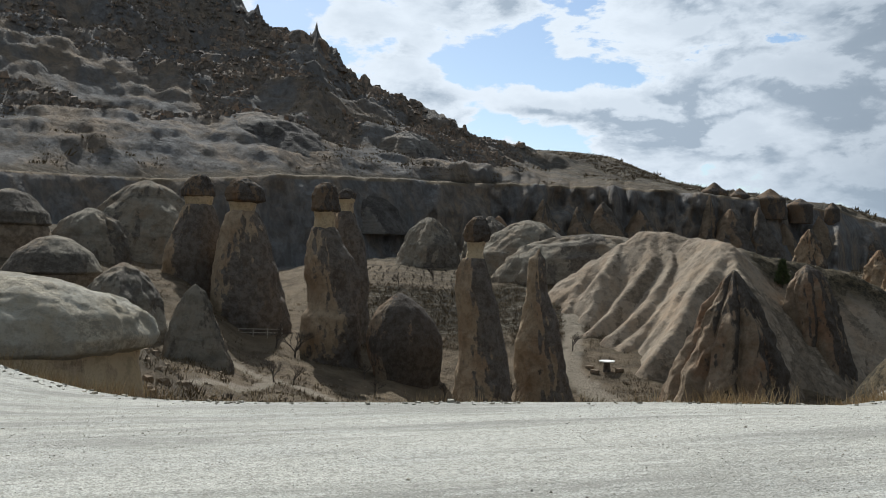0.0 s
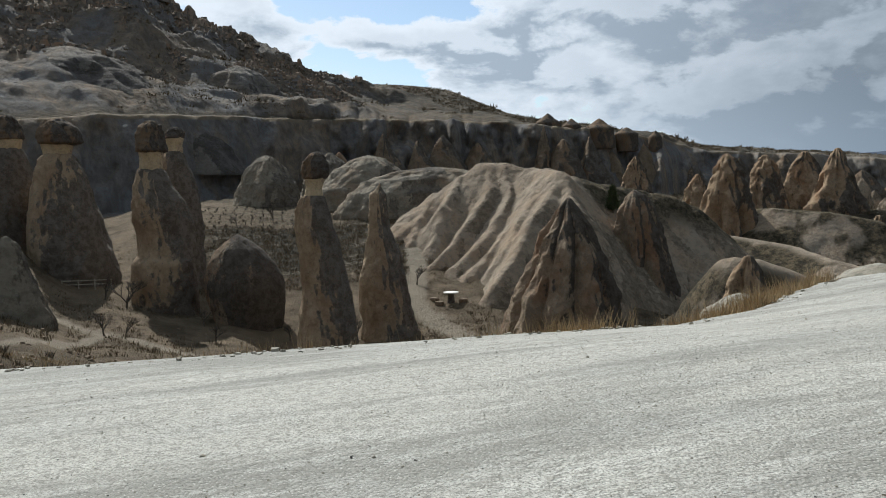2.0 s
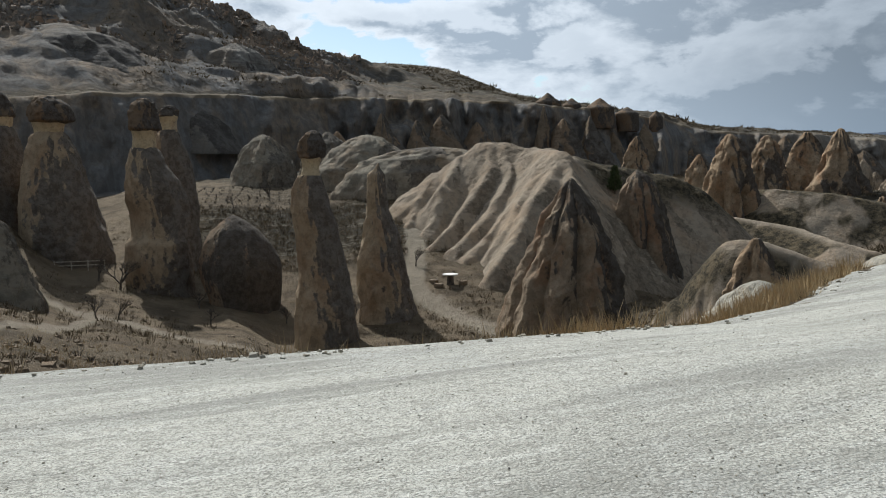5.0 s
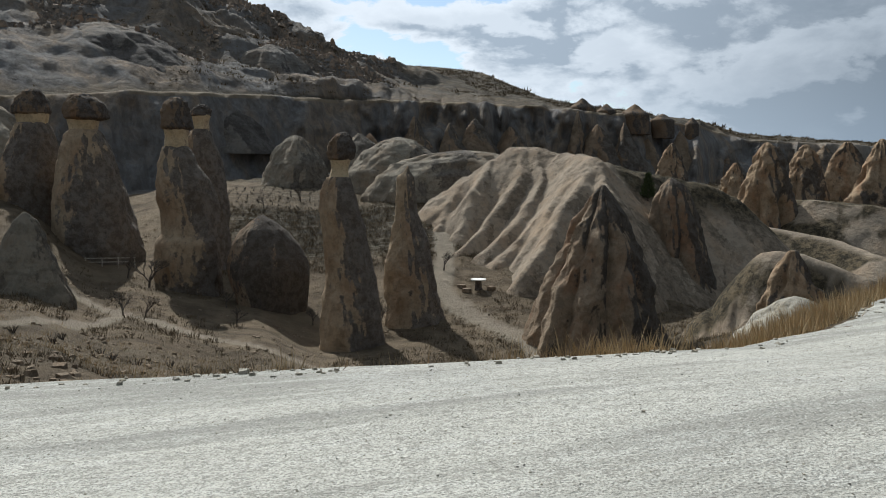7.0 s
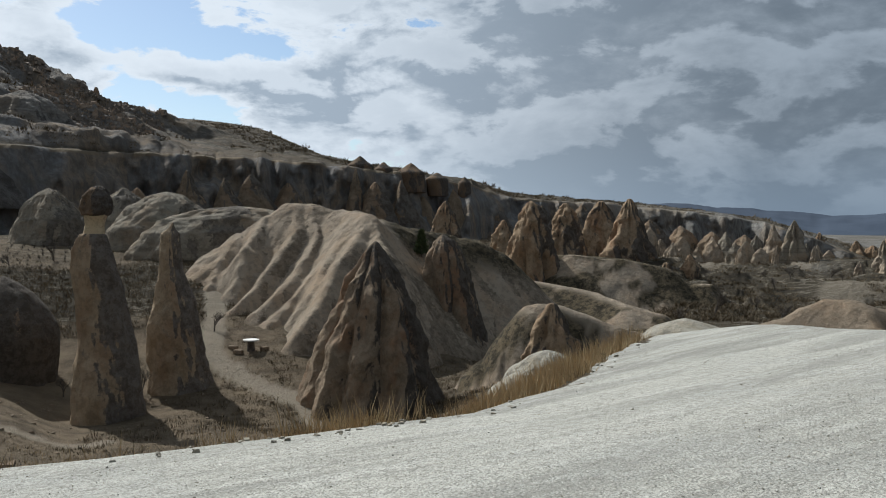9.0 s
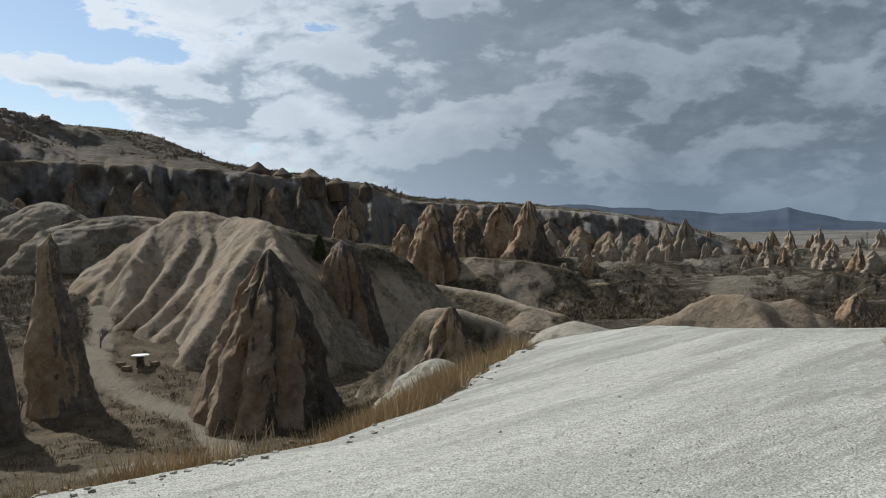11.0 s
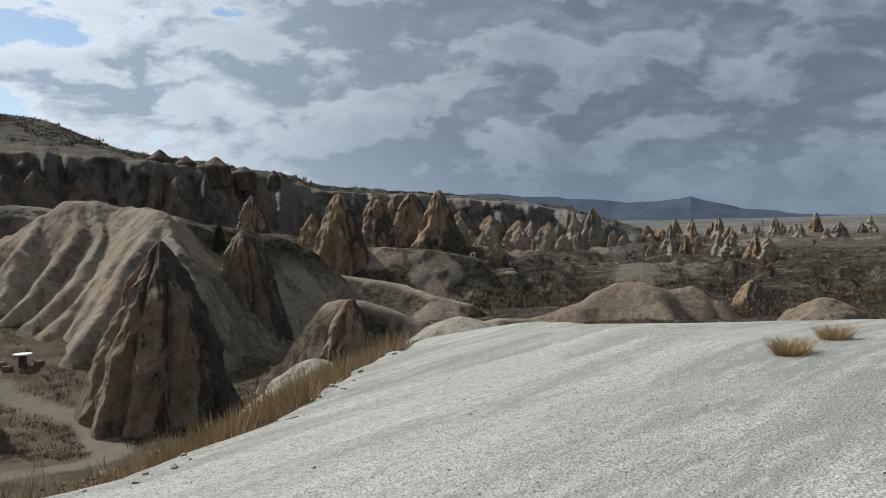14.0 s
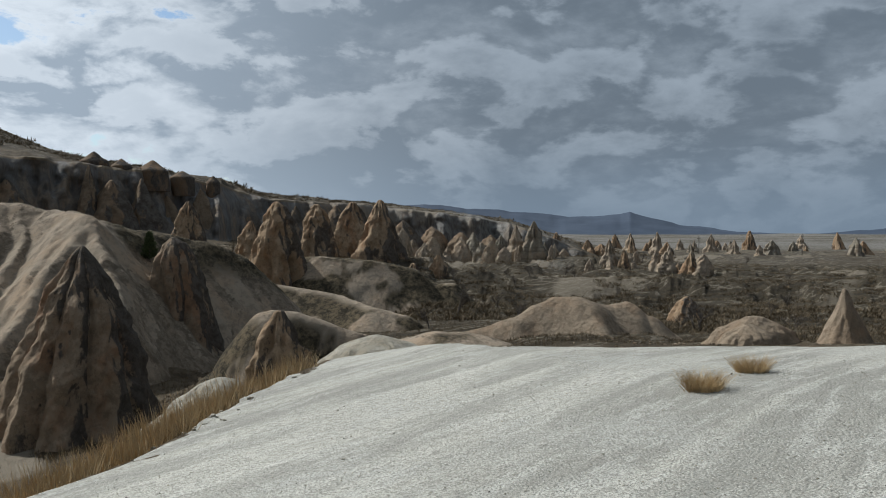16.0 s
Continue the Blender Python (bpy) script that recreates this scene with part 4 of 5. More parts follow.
rock_spire(782, 451, -30, [(-4, 14), (0, 12), (12, 8.5), (24, 4), (31, 0.8)], 327, "tall distant tuff pinnacle")
rock_spire(766, 478, -27, [(-4, 11), (0, 10), (10, 5), (18, 0.8)], 329, "dark distant tuff pinnacle")

def rock_mound(x, y, z, prof, seed, sq, tn, mat, label):
    formation("rock_mound", x, y, z, lathe("rock_mound", prof, mat, seed, squash=sq, turn=tn, rough=0.09 if seed < 410 else 0.12, seg=110, rings=60, grain=1.4), label)


rock_mound(14.1, 24.6, -3.0, [(-1.5, 2.0), (0, 1.6), (0.6, 1.2), (1.0, 0.5), (1.12, 0.05)], 401, 0.7, 15, M_white, "low pale rock mound at the road's edge")
rock_mound(12.6, 23.2, -3.2, [(-1.5, 1.9), (0, 1.5), (0.6, 1.1), (0.95, 0.4), (1.05, 0.05)], 403, 0.7, 30, M_white, "low pale rock mound at the road's edge")
rock_mound(16.9, 22.0, -2.38, [(-1.5, 2.6), (0, 2.2), (0.7, 1.7), (1.3, 0.9), (1.55, 0.1)], 405, 0.9, 0, M_white, "pale rounded rock nose where the road bends")
rock_mound(101.5, 128, -14, [(-3, 6), (0, 5), (1.5, 3.2), (3, 1.6), (3.4, 0.2)], 412, 1, 0, M_tent, "pale apron under a lone spire")
rock_mound(58, 35.5, -6.4, [(-2, 4), (0, 3.2), (1.2, 2.2), (2.2, 0.4)], 414, 0.6, -60, M_tan, "smooth tan tuff hump")
rock_mound(66, 24, -6.6, [(-2, 4), (0, 3.4), (1.6, 2.2), (2.6, 0.4)], 416, 0.8, -30, M_tan, "smooth tan tuff hump")
rock_mound(60.8, 30.7, -7, [(-3, 3.6), (0, 2.6), (2, 1.4), (3.6, 0.6), (4.8, 0.15)], 409, 0.9, 0, M_tan, "pointed tan tuff horn on a smooth base")
rock_mound(53.8, 33.5, -6.2, [(-2, 3), (0, 2.4), (1.2, 1.6), (1.9, 0.2)], 411, 0.8, -30, M_tan, "smooth tan tuff hump")
rock_mound(81.9, 133.1, -8.6, [(-3, 2.9), (0, 2.6), (2.0, 2.4), (3.6, 2.2), (4.4, 1.7), (4.7, 0.3)], 421, 0.8, 20, M_white, "pale square-cut tuff block at the slab's end")
bank = new("rock_bank")
bank.matrix_world = pose(-10.3, 17.2, -1.2)
tagged(bank, "undercut pale tuff bank with a crack beside the road", "rock formation")
place("base", lathe("base", [(-2, 4.0), (0, 3.8), (0.4, 3.72), (0.62, 3.8), (0.8, 3.4)], M_neck, 413, squash=0.6, turn=25, rough=0.07, seg=120, rings=40), bank, "cream undercut rock face")
place("top", lathe("top", [(0.55, 3.5), (0.62, 3.9), (0.9, 4.0), (1.35, 3.75), (1.75, 3.0), (2.1, 1.9), (2.35, 0.2)], M_white, 413, squash=0.6, turn=25, rough=0.12, grain=1.6, seg=140, rings=60), bank,
      "pale gritty rock top")

for x, y, z, prof, seed, sq, label in [
    (-54, 232, 12, [(-6, 46), (0, 43), (8, 36), (16, 27), (22, 17), (26.5, 7), (28, 0.5)], 501, 0.8, "terraced rounded shoulder of banded tuff"),
    (-12, 256, 14, [(-6, 28), (0, 26), (8, 21), (16, 14), (22, 7), (25, 0.6)], 503, 0.8, "terraced rounded shoulder of banded tuff"),
    (-86, 208, 11, [(-6, 30), (0, 28), (8, 23), (15, 15), (20, 6), (21, 0.5)], 505, 0.8, "terraced rounded shoulder of banded tuff"),
]:
    formation("hill_shoulder", x, y, z, lathe("hill_shoulder", prof, M_hill, seed, squash=sq, rough=0.16, flutes=7, flute_amp=0.1, seg=170, rings=110), label, "hill", "banded shoulders")


def bearing(az, d):
    return CX + d * math.sin(radians(az)), CY + d * math.cos(radians(az))


random.seed(7)
for k, (az, d, low, high, w) in enumerate([(3.2, 222, 0.4, 2.7, 6), (6.6, 238, 0.6, 3.9, 6), (9.3, 246, 0.8, 3.4, 5.5), (11.0, 252, 1.0, 3.7, 7), (13.4, 258, 0.8, 3.2, 6),
                                           (17.3, 276, 0.2, 4.2, 4.0), (18.6, 278, 0, 3.3, 8), (20.9, 287, -0.4, 3.4, 7), (22.4, 305, -0.8, 2.3, 9), (24.3, 315, -1, 2.8, 6),
                                           (27.6, 355, -1.2, 1.3, 8), (30.6, 368, -1.4, 1.7, 10), (33.2, 380, -1.6, 1.75, 11), (37.7, 405, -1.9, 0.7, 11),
                                           (39.7, 412, -2, 0.3, 9), (41.4, 408, -2, -0.1, 10), (43.4, 422, -2, -0.3, 9), (45.2, 432, -2, -0.6, 8)]):
    x, y = bearing(az, d)
    zb, zt = 1.6 + d * math.tan(radians(low)), 1.6 + d * math.tan(radians(high))
    h, p = zt - zb, random.uniform(0.4, 0.75)
    me = lathe("cliff_pinnacle", [(-8, w * 1.3), (0, w * 1.1), (h * 0.3, w * 0.85), (h * 0.6, w * p), (h * 0.85, w * p * 0.5), (h, 0.2)], M_cliff, 520 + k, rough=0.2, flutes=4,
              flute_amp=0.16, squash=random.uniform(0.6, 1.2), lean=(random.uniform(-2, 2), 3), seg=56, rings=44)
    formation("cliff_pinnacle", x, y, zb, me, "brown tuff pinnacle leaning on the cliff foot", "rock spire", "pinnacles along the cliff")

for k, (az, d, el, w, h) in enumerate([(17.75, 296, 5.0, 4.2, 4.2), (19.35, 301, 4.6, 3.4, 3.2), (21.2, 307, 4.55, 5.4, 4.8), (23.0, 318, 3.9, 4.4, 3.0), (24.9, 336, 3.62, 2.6, 3.0)]):
    x, y = bearing(az, d)
    zt = 1.6 + d * math.tan(radians(el))
    me = lathe("rim_cap", [(-6, w), (0, w), (h * 0.2, w * 1.05), (h * 0.5, w * 0.6), (h * 0.85, w * 0.25), (h, 0.1)], M_cap, 560 + k, rough=0.1, seg=36, rings=30)
    formation("rim_cap", x, y, zt - h, me, "dark pyramid-shaped capstone on the cliff rim", "rock", "capstones on the rim")

# ---- plants, table and small things ----


def blades(name, spots, material, count, height, spread, width, seed, lean=0.5):
    """Many upright blades or twigs in clumps, as one mesh. spots: x, y, z, scale."""
    rng = np.random.default_rng(seed)
    P = np.repeat(np.asarray(spots, float), count, axis=0)
    n = len(P)
    a, b = rng.uniform(0, 2 * np.pi, n), rng.uniform(0, 2 * np.pi, n)
    r = spread * np.sqrt(rng.uniform(0, 1, n)) * P[:, 3]
    h = height * rng.uniform(0.5, 1.2, n) * P[:, 3]
    root = P[:, :3] + np.stack([r * np.cos(a), r * np.sin(a), 0 * r - 0.05], -1)
    tilt = lean * rng.uniform(0.2, 1, n) * h
    tip = root + np.stack([tilt * np.cos(a + 0.6 * (b - 3)), tilt * np.sin(a + 0.6 * (b - 3)), h], -1)
    w = (width * P[:, 3])[:, None] * np.stack([np.cos(b), np.sin(b), 0 * b], -1)
    mid = root * 0.5 + tip * 0.5 + np.stack([0 * h, 0 * h, 0.08 * h], -1)
    v = np.stack([root - w, root + w, mid + w * 0.7, mid - w * 0.7, tip], 1).reshape(-1, 3)
    i = np.arange(n)[:, None] * 5
    me = bpy.data.meshes.new(name)
    me.from_pydata(v.tolist(), [], [*map(tuple, (i + [0, 1, 2, 3]).tolist()), *map(tuple, (i + [3, 2, 4]).tolist())])
    me.materials.append(material)
    return me


rng = np.random.default_rng(11)


def along_edge(count, x0, x1, out0, out1, size):
    x = rng.uniform(x0, x1, count)
    y = np.interp(x, EDGE[:13, 0], EDGE[:13, 1]) + rng.uniform(out0, out1, count)
    keep = fbm(x * 0.5, y * 0.5, 0, 71, 3) > rng.uniform(-0.45, 0.25, count)
    x, y = x[keep], y[keep]
    s, drop = from_edge(x, y)
    z = np.where(s > 0, road_z(x, y, s, drop), floor_z(x, y))
    return np.stack([x, y, z, size * rng.uniform(0.6, 1.3, len(x))], -1)


g = np.concatenate([along_edge(900, -9, 5, 0.3, 3.5, 0.8), along_edge(2600, 4, 14, 0.25, 3.2, 1.0), along_edge(500, 12, 17, 0.6, 3.5, 0.7)])
tagged(place("dry_grass", blades("dry_grass", g, M_grass, 16, 0.42, 0.28, 0.006, 72)), "straw-coloured dry grass along the road's edge", "grass", kind="stuff")
g = along_edge(420, -6, 13, -0.1, 0.9, 0.6)
tagged(place("dry_twigs", blades("dry_twigs", g, M_scrub, 14, 0.28, 0.3, 0.007, 73, 1.2)), "low dark twigs along the road's edge", "shrubs", kind="stuff")


def on_floor(count, az0, az1, d0, d1, size, thresh, seed):
    az = np.radians(rng.uniform(az0, az1, count))
    d = d0 * (d1 / d0) ** rng.uniform(0, 1, count)
    x, y = CX + d * np.sin(az), CY + d * np.cos(az)
    keep = (fbm(x * 0.06, y * 0.06, 0, seed, 3) > thresh) & (from_edge(x, y)[0] < -0.8) & (lane_distance(x, y) > 0.9)
    x, y = x[keep], y[keep]
    return np.stack([x, y, floor_z(x, y), size * rng.uniform(0.5, 1.3, len(x))], -1)


g = np.concatenate([on_floor(3600, -32, 30, 16, 60, 0.6, 0.0, 75), on_floor(5000, -28, 28, 55, 130, 1.0, 0.02, 76), on_floor(6000, 22, 72, 26, 80, 0.5, -0.2, 77), on_floor(15000, 24, 72, 75, 170, 0.8, -0.3, 94), on_floor(3400, -7, 13, 93, 119, 1.15, -0.35, 92), on_floor(1500, 8, 24, 60, 92, 0.9, -0.2, 93)])
tagged(place("scrub", blades("scrub", g, M_scrub, 9, 0.36, 0.35, 0.022, 78, 0.8)), "low dark dry scrub on the valley slopes", "scrub", kind="stuff")
g = np.concatenate([on_floor(15000, 26, 72, 120, 700, 1.9, -0.3, 79)])
tagged(place("far_scrub", blades("far_scrub", g, M_scrub, 22, 0.34, 0.6, 0.035, 80, 1.3)), "grey-brown bushes spread over the far valley", "scrub", kind="stuff")
g = on_floor(1500, -28, 4, 30, 66, 0.8, 0.0, 81)
tagged(place("field_grass", blades("field_grass", g, M_grass, 8, 0.3, 0.35, 0.012, 82, 0.8)), "thin straw grass on the field", "grass", kind="stuff")
g = np.concatenate([[(x + rng.normal(0, 0.25), y + rng.normal(0, 0.25), 0, 1) for x in np.arange(-18, 4, 1.5)] for y in np.arange(108, 142, 2.6)])
g[:, 2] = floor_z(g[:, 0], g[:, 1])
tagged(place("vineyard", blades("vineyard", g, M_bark, 7, 0.5, 0.14, 0.04, 83, 0.7)), "rows of bare dark vine stumps in a field", "vines", kind="stuff")


def stones(name, spots, material, seed):
    """Small broken stones as one mesh."""
    r = np.random.default_rng(seed)
    base = np.array([(-1, -1, -0.6), (1, -1, -0.6), (1, 1, -0.6), (-1, 1, -0.6), (-0.7, -0.7, 0.7), (0.7, -0.7, 0.7), (0.7, 0.7, 0.7), (-0.7, 0.7, 0.7)])
    tri = np.array([(0, 1, 5, 4), (1, 2, 6, 5), (2, 3, 7, 6), (3, 0, 4, 7), (4, 5, 6, 7)])
    P = np.asarray(spots, float)
    w = r.uniform(0, 2 * np.pi, len(P))
    c, sn = np.cos(w)[:, None], np.sin(w)[:, None]
    v = base * r.uniform(0.45, 1.1, (len(P), 8, 3)) * r.uniform(0.6, 1.3, (len(P), 1, 3))
    v = np.stack([v[..., 0] * c - v[..., 1] * sn, v[..., 0] * sn + v[..., 1] * c, v[..., 2]], -1) * P[:, None, 3:4] + P[:, None, :3]
    me = bpy.data.meshes.new(name)
    me.from_pydata(v.reshape(-1, 3).tolist(), [], [tuple(f) for f in (np.arange(len(P))[:, None, None] * 8 + tri).reshape(-1, 4).tolist()])
    me.materials.append(material)
    return me


n = 16000
x, y = rng.uniform(-9, 17, n), rng.uniform(2, 19, n)
s_in, drop = from_edge(x, y)
ok = (s_in > 0.05) & (fbm(x * 0.4, y * 0.9, 0, 85, 3) > rng.uniform(-0.6, 0.3, n))
x, y, s_in, drop = x[ok], y[ok], s_in[ok], drop[ok]
g = np.stack([x, y, road_z(x, y, s_in, drop) + 0.002, rng.uniform(0.003, 0.009, len(x)) * (1 + 1.2 * (rng.uniform(0, 1, len(x)) > 0.985))], -1)
tagged(place("road_gravel", stones("road_gravel", g, M_white, 86)), "loose pale gravel scattered over the road", "gravel", kind="stuff")
pick = rng.uniform(0, 1, len(g)) < 0.4
g = g[pick] * (1, 1, 1, 0.8)
M_pebble = plain_material("dark_pebble", rgb(0.07, 0.065, 0.06), rgb(0.18, 0.165, 0.145), 9.0)
tagged(place("dark_pebbles", stones("dark_pebbles", g + rng.uniform(-0.2, 0.2, g.shape) * (1, 1, 0, 0), M_pebble, 89)), "small dark pebbles lying on the road", "gravel", kind="stuff")
e = np.concatenate([along_edge(900, -9, 13, -0.5, 0.9, 0.035), along_edge(120, -6, 13, -0.3, 1.6, 0.05)])
tagged(place("edge_rubble", stones("edge_rubble", e, M_white, 91)), "pale rubble heaped along the road's edge", "rubble", kind="stuff")
g = on_floor(2200, -30, 60, 16, 110, 0.16, -0.2, 87)
tagged(place("field_stones", stones("field_stones", g, M_tan, 88)), "pale stones strewn over the valley slopes", "stones", kind="stuff")

for x, y, size in [(13.1, 10.7, 1.0), (14.6, 11.0, 0.95)]:
    me = blades("dry_bush", [(0, 0, 0, size)], M_grass, 900, 0.25, 0.16, 0.003, 90 + int(x), 1.25)
    s0, d0 = from_edge(x, y)
    ob = place("dry_bush", me)
    ob.matrix_world = pose(x, y, float(road_z(np.array(x), np.array(y), s0, d0)))
    tagged(ob, "small straw-coloured bush growing on the gravel", "bush", "bushes on the road")


def tube(verts, faces, a, b, ra, rb, sides=5):
    a, b = Vector(a), Vector(b)
    q = (b - a).to_track_quat("Z", "Y")
    k = len(verts)
    for c, r in ((a, ra), (b, rb)):
        for i in range(sides):
            w = 2 * math.pi * i / sides
            verts.append(tuple(c + q @ Vector((r * math.cos(w), r * math.sin(w), 0))))
    for i in range(sides):
        j = (i + 1) % sides
        faces.append((k + i, k + j, k + sides + j, k + sides + i))


def bare_tree(seed, height, depth=5):
    """A leafless tree: a forked trunk and a crown of thin twigs."""
    r = random.Random(seed)
    trunk, crown = ([], []), ([], [])

    def grow(p, way, length, radius, level):
        end = p + way * length
        tube(*(trunk if level < 2 else crown), p, end, radius, radius * 0.68, 5 if level < 3 else 3)
        if level >= depth:
            return
        for _ in range(3 if level else 4):
            side = Vector((r.uniform(-1, 1), r.uniform(-1, 1), r.uniform(-0.1, 0.5)))
            grow(p + way * length * r.uniform(0.65, 1.0), (way + side * 0.85).normalized(), length * r.uniform(0.6, 0.82), radius * 0.58, level + 1)

    grow(Vector((0, 0, -0.2)), Vector((r.uniform(-0.2, 0.2), 0, 1)).normalized(), height * 0.34, height * 0.035, 0)
    root = new("bare_tree")
    for name, (v, f) in (("trunk", trunk), ("crown", crown)):
        me = bpy.data.meshes.new(name)
        me.from_pydata(v, [], f)
        me.materials.append(M_bark)
        place(name, me, root)
    return tagged(root, "small leafless orchard tree with dark bark", "tree", "bare trees of the valley")


def ground_at(x, y):
    return float(floor_z(np.array([x]), np.array([y]))[0])


kinds = [bare_tree(k, 2.4) for k in (1, 2, 3, 4)]
spots = [(-14.2, 71.1, 1.0), (-12.7, 71.6, 0.85), (-5.9, 74.6, 0.9), (-15.2, 86.2, 1.6), (-17.5, 88, 1.3), (-1.5, 128, 1.1), (-6.3, 120.7, 0.9), (6.6, 79.4, 1.4), (5.8, 80.8, 1.5),
         (12.8, 98, 1.6), (14.5, 92.5, 1.1), (0.4, 82.5, 0.9), (-7.6, 83, 0.9), (62, 112, 1.6), (66, 116, 1.8), (60, 109, 1.3)]
spots += [(*bearing(random.uniform(38, 66), random.uniform(110, 420)), random.uniform(1.2, 2.2)) for _ in range(34)]
for k, (x, y, size) in enumerate(spots):
    m = pose(x, y, ground_at(x, y), 0, 0, 57 * k) @ Matrix.Scale(size, 4)
    src = kinds[k % 4]
    if k < 4:
        src.matrix_world = m
    else:
        made = copy_thing(src, pose(x, y, ground_at(x, y), 0, 0, 57 * k))
        made.scale = (size, size, size)

vine = None
for k, (x, y) in enumerate([(-12.0, 47.5), (-9.9, 46.5), (-9.0, 45.0), (-6.5, 46.2), (-4.6, 45.6), (-3.9, 47.6), (-11.4, 44.0), (-7.5, 43.2), (-2.2, 44.0), (-13.8, 46.0), (-5.2, 42.0)]):
    m = pose(x, y, ground_at(x, y), 0, 0, 80 * k)
    if vine is None:
        vine = place("vine_stump", blades("vine_stump", [(0, 0, 0, 1)], M_bark, 26, 0.5, 0.1, 0.02, 95, 0.9))
        tagged(vine, "knotted bare vine stump in dry soil", "vine", "vine stumps")
        vine.matrix_world = m
    else:
        copy_thing(vine, m)


def solid(name, bm, material, parent=None, label=""):
    me = bpy.data.meshes.new(name)
    bm.to_mesh(me)
    bm.free()
    me.materials.append(material)
    return place(name, me, parent, label)


def disc(r, z0, z1, seg=32, r2=None):
    bm = bmesh.new()
    m = Matrix.Translation((0, 0, (z0 + z1) / 2))
    bmesh.ops.create_cone(bm, cap_ends=True, segments=seg, radius1=r, radius2=r if r2 is None else r2, depth=z1 - z0, matrix=m)
    return bm


def box(sx, sy, sz, at=(0, 0, 0), turn=0.0):
    bm = bmesh.new()
    bmesh.ops.create_cube(bm, size=1, matrix=Matrix.Translation(at) @ Matrix.Rotation(radians(turn), 4, "Z") @ Matrix.Diagonal((sx, sy, sz, 1)))
    bmesh.ops.bevel(bm, geom=bm.edges[:], offset=min(sx, sy, sz) * 0.12, segments=1, affect="EDGES")
    return bm


tx, ty = 17.2, 86.6
table = new("picnic_table")
table.matrix_world = pose(tx, ty, ground_at(tx, ty) + 0.25)
tagged(table, "round white-topped outdoor table on a dark pedestal", "table")
solid("tabletop", disc(0.8, 0.72, 0.82), M_tabletop, table)
solid("pedestal", disc(0.42, -0.4, 0.72, 16, 0.3), M_bark, table)
for dx, dy in ((-1.3, -0.3), (1.25, -0.4), (-1.6, 0.9)):
    ob = solid("stone_seat", box(0.9, 0.45, 0.42, (0, 0, 0.15), 25 * dx), M_tan)
    ob.matrix_world = pose(tx + dx, ty + dy, ground_at(tx + dx, ty + dy))
    tagged(ob, "rough stone block used as a seat", "seat", "seats round the table")

fence = new("rail_fence")
fence.matrix_world = pose(-20.1, 92.3, ground_at(-20.1, 92.3))
tagged(fence, "low pale wooden rail fence by the chimneys", "fence")
for k in range(4):
    solid("post", box(0.1, 0.1, 1.2, (-2.4 + 1.6 * k, 0, 0.45)), M_wood, fence)
for h in (0.55, 0.95):
    solid("rail", box(5.0, 0.06, 0.1, (0, 0.08, h)), M_wood, fence)


def juniper(seed, height):
    """A dense evergreen shrub of many short sprays round a stem."""
    root = new("juniper")
    v, f = [], []
    tube(v, f, (0, 0, -0.3), (0, 0, height * 0.8), 0.08, 0.02)
    me = bpy.data.meshes.new("trunk")
    me.from_pydata(v, [], f)
    me.materials.append(M_bark)
    place("trunk", me, root)
    r = np.random.default_rng(seed)
    h = r.uniform(0.05, 0.95, 240)
    w = (1 - h) ** 0.7 * height * 0.33 * r.uniform(0.3, 1, 240)
    a = r.uniform(0, 6.28, 240)
    pts = np.stack([w * np.cos(a), w * np.sin(a), h * height, np.full(240, 1.0)], -1)
    place("crown", blades("crown", pts, M_leaf, 12, 0.35, 0.15, 0.03, seed, 1.0), root)
    return tagged(root, "dark green juniper shrub on the pale hill", "shrub")


juniper(97, 3.2).matrix_world = pose(40.2, 98.6, -1.6)
for k, az in enumerate((63.2, 66.4, 57.0)):
    x, y = bearing(az, 620)
    pole = new("power_pole")
    pole.matrix_world = pose(x, y, ground_at(x, y))
    solid("mast", disc(0.35, -1, 18, 8, 0.2), M_bark, pole)
    solid("crossarm", box(4, 0.3, 0.3, (0, 0, 16.5)), M_bark, pole)
    tagged(pole, "thin distant power pole on the plain", "pole", "power poles")

# ---- rocks and shrubs on the hillside ----
pts = slope_pts[0]
rows, cols, _ = pts.shape
az_all = np.degrees(np.arctan2(pts[..., 0] - CX, pts[..., 1] - CY))


def on_slope(count, az0, az1, low, high, size, thresh, seed):
    i, j = rng.integers(int(rows * low), int(rows * high), count), rng.integers(0, cols, count)
    p, a = pts[i, j], az_all[i, j]
    keep = (a > az0) & (a < az1) & (fbm(p[:, 0] * 0.04, p[:, 1] * 0.04, 0, seed, 3) > thresh)
    p = p[keep]
    return np.concatenate([p, size * rng.lognormal(0, 0.45, (len(p), 1))], 1)


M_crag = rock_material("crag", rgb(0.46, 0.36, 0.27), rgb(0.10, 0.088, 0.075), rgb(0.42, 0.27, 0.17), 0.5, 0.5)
g = on_slope(30000, -33, 5, 0.25, 1.0, 0.62, -0.1, 601)
tagged(place("hillside_rocks", stones("hillside_rocks", g, M_crag, 602)), "broken brown rocks strewn over the steep hillside", "rocks", kind="stuff")
g = np.concatenate([on_slope(7000, -33, 6, 0.0, 0.95, 1.4, -0.1, 603), on_slope(30000, 3, 52, 0.0, 1.0, 1.5, -0.05, 604)])
tagged(place("hillside_shrubs", blades("hillside_shrubs", g, M_scrub, 10, 0.3, 0.5, 0.06, 605, 1.2)), "dark low shrubs dotting the hillside", "scrub", kind="stuff")


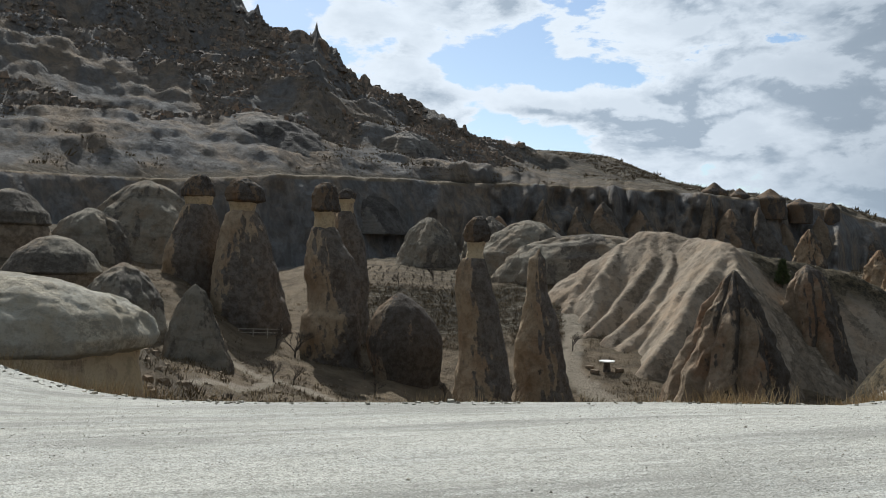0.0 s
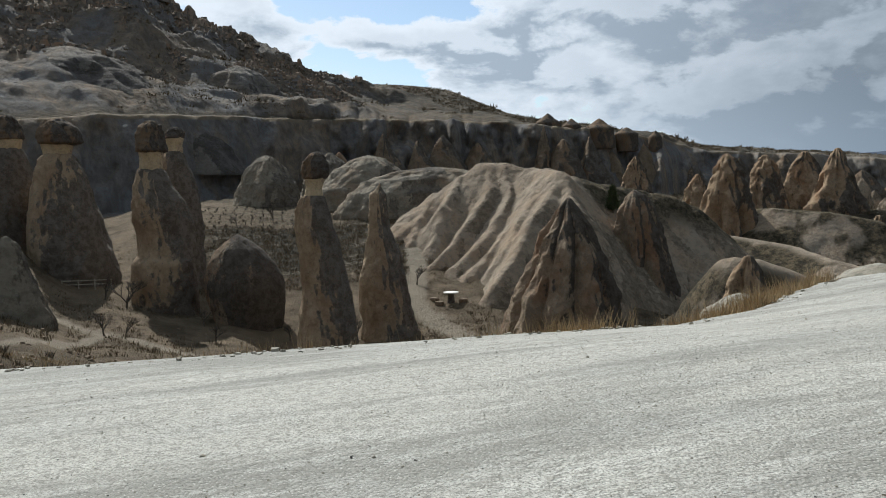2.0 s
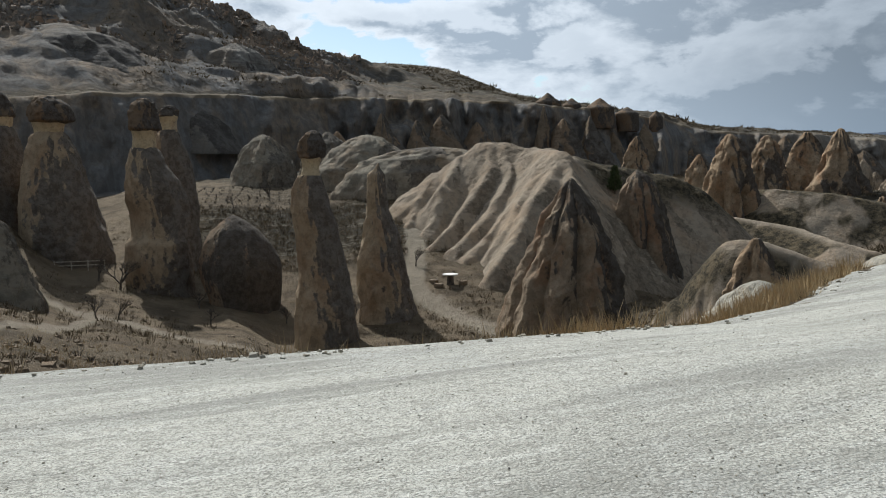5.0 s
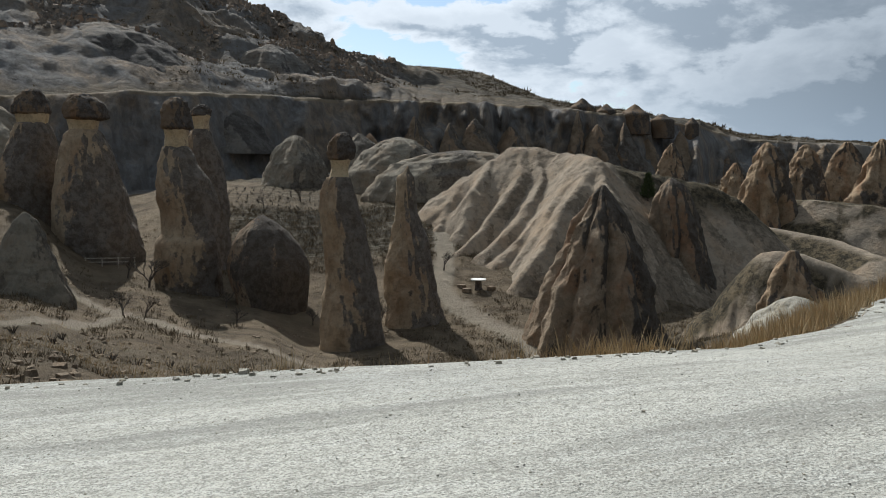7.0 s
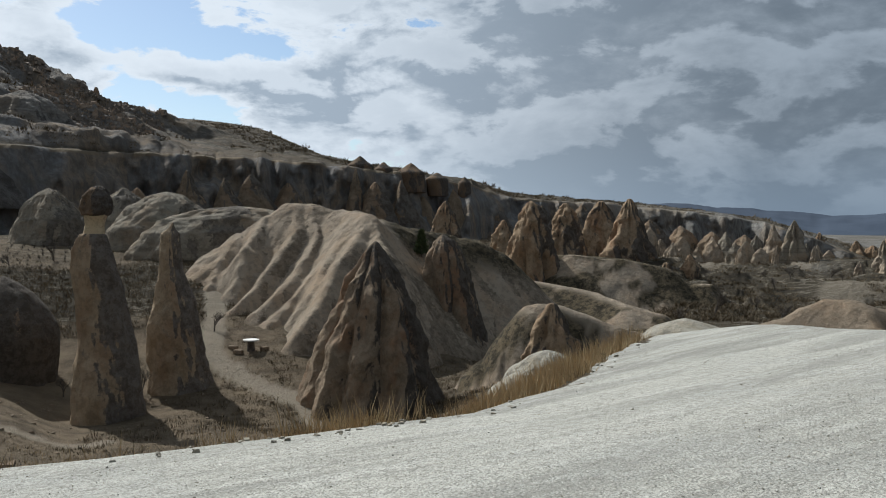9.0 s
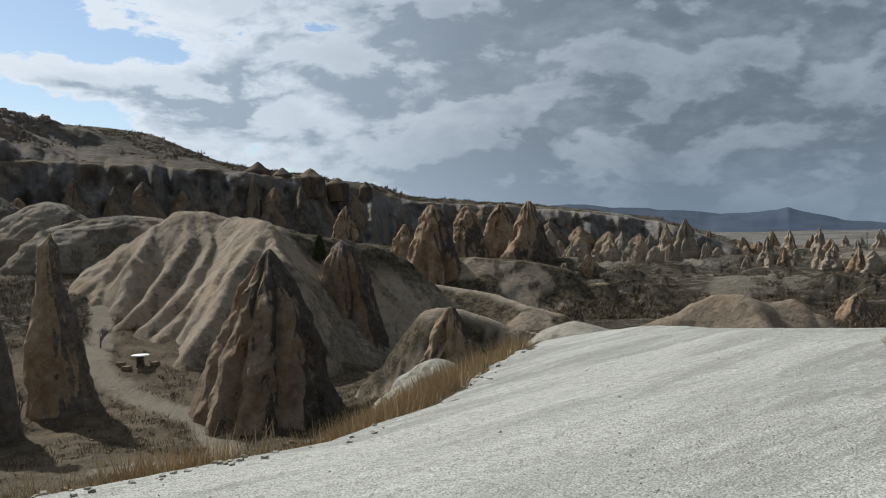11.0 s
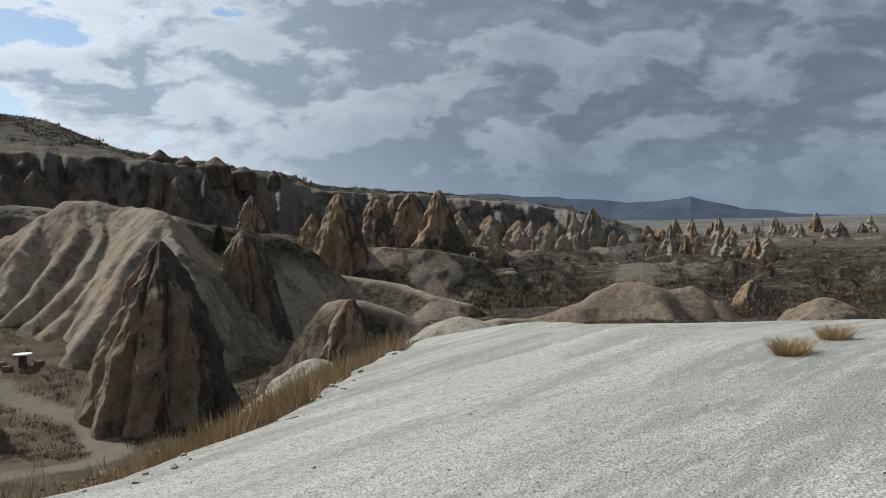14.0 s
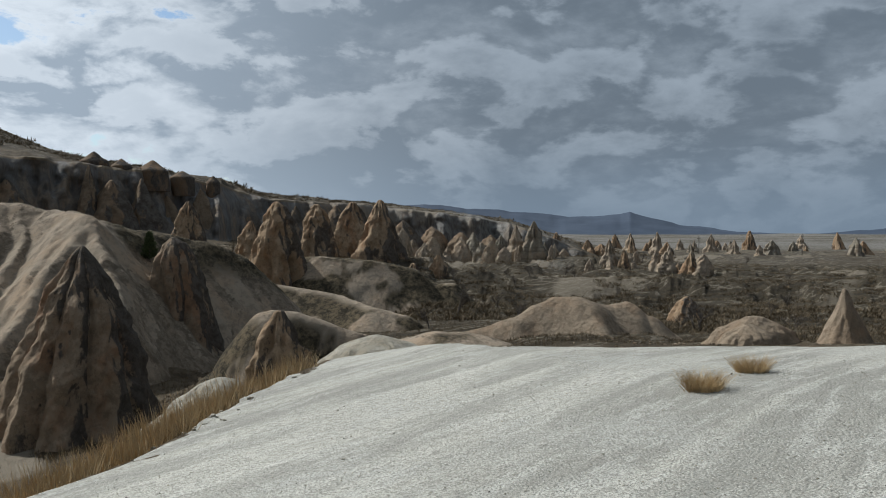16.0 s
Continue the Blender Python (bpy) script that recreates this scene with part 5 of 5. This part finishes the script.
def crag(az, d, el, w, h, seed):
    x, y = bearing(az, d)
    zt = 1.6 + d * math.tan(radians(el))
    me = lathe("crag", [(-10, w * 1.2), (0, w), (h * 0.35, w * 0.9), (h * 0.7, w * 0.7), (h * 0.92, w * 0.4), (h, w * 0.12)], M_crag, seed, rough=0.26, flutes=5, flute_amp=0.2,
               squash=0.8, seg=64, rings=50, grain=1.6)
    formation("crag", x, y, zt - h, me, "jagged brown rock crag on the hill's skyline", "rock", "crags on the skyline")


for k, (az, d, el, w, h) in enumerate([(-12.0, 316, 14.7, 5, 12), (-10.6, 312, 14.75, 9, 26), (-9.2, 310, 14.3, 8, 28), (-8.1, 308, 13.0, 7, 22), (-6.05, 306, 12.1, 3.2, 12), (-5.2, 305, 11.3, 5, 12),
                                       (-3.6, 305, 10.3, 4, 9), (-2.6, 306, 9.9, 3, 7), (-0.9, 306, 9.4, 6, 7), (0.95, 307, 8.9, 1.3, 6), (-14.2, 300, 13.2, 8, 18), (-17.5, 290, 12.0, 10, 16),
                                       (-20.5, 285, 11.0, 10, 16), (-24, 280, 11.5, 9, 18), (-16.5, 262, 8.2, 7, 12), (-22, 255, 8.4, 9, 12), (-26, 250, 8.8, 10, 14)]):
    crag(az, d, el, w, h, 620 + k)

# ---- distant cones and pinnacles ----
random.seed(21)
kinds = [lathe("badland_cone", [(-4, 5.4), (0, 4.6), (2, 3.6), (4, 2.7 - 0.3 * k), (5.5, 1.9), (6.6, 1.1), (7.6 + 0.3 * k, 0.2)], m, 650 + 3 * k, rough=0.27, flutes=4 + k, flute_amp=0.22,
               squash=0.6 + 0.15 * k, seg=48, rings=34, grain=1.5) for k, m in enumerate((M_tent, M_spire, M_dome, M_tent))]
for k in range(150):
    if k < 80:
        az, d = random.uniform(36.5, 49), random.uniform(330, 470)
        size, kind = random.uniform(0.5, 1.35), kinds[(0, 3, 2, 0)[k % 4]]
    elif k < 115:
        az, d = random.choice((50.5, 53.0, 55.0, 57.0)) + random.uniform(-0.8, 0.8), random.uniform(300, 420)
        size, kind = random.uniform(0.35, 0.9), kinds[(1, 0, 3)[k % 3]]
    else:
        az, d = random.uniform(51, 69), random.uniform(560, 1000)
        size, kind = random.uniform(0.7, 2.0), kinds[(1, 2, 3)[k % 3]]
    x, y = bearing(az, d)
    ob = place("badland_cone", kind)
    ob.matrix_world = pose(x, y, ground_at(x, y), 0, 0, 31 * k) @ Matrix.Diagonal((size, size, size * random.uniform(0.8, 1.5), 1))
    tagged(ob, "eroded tuff cone far across the valley", "rock cone", "distant badland cones")
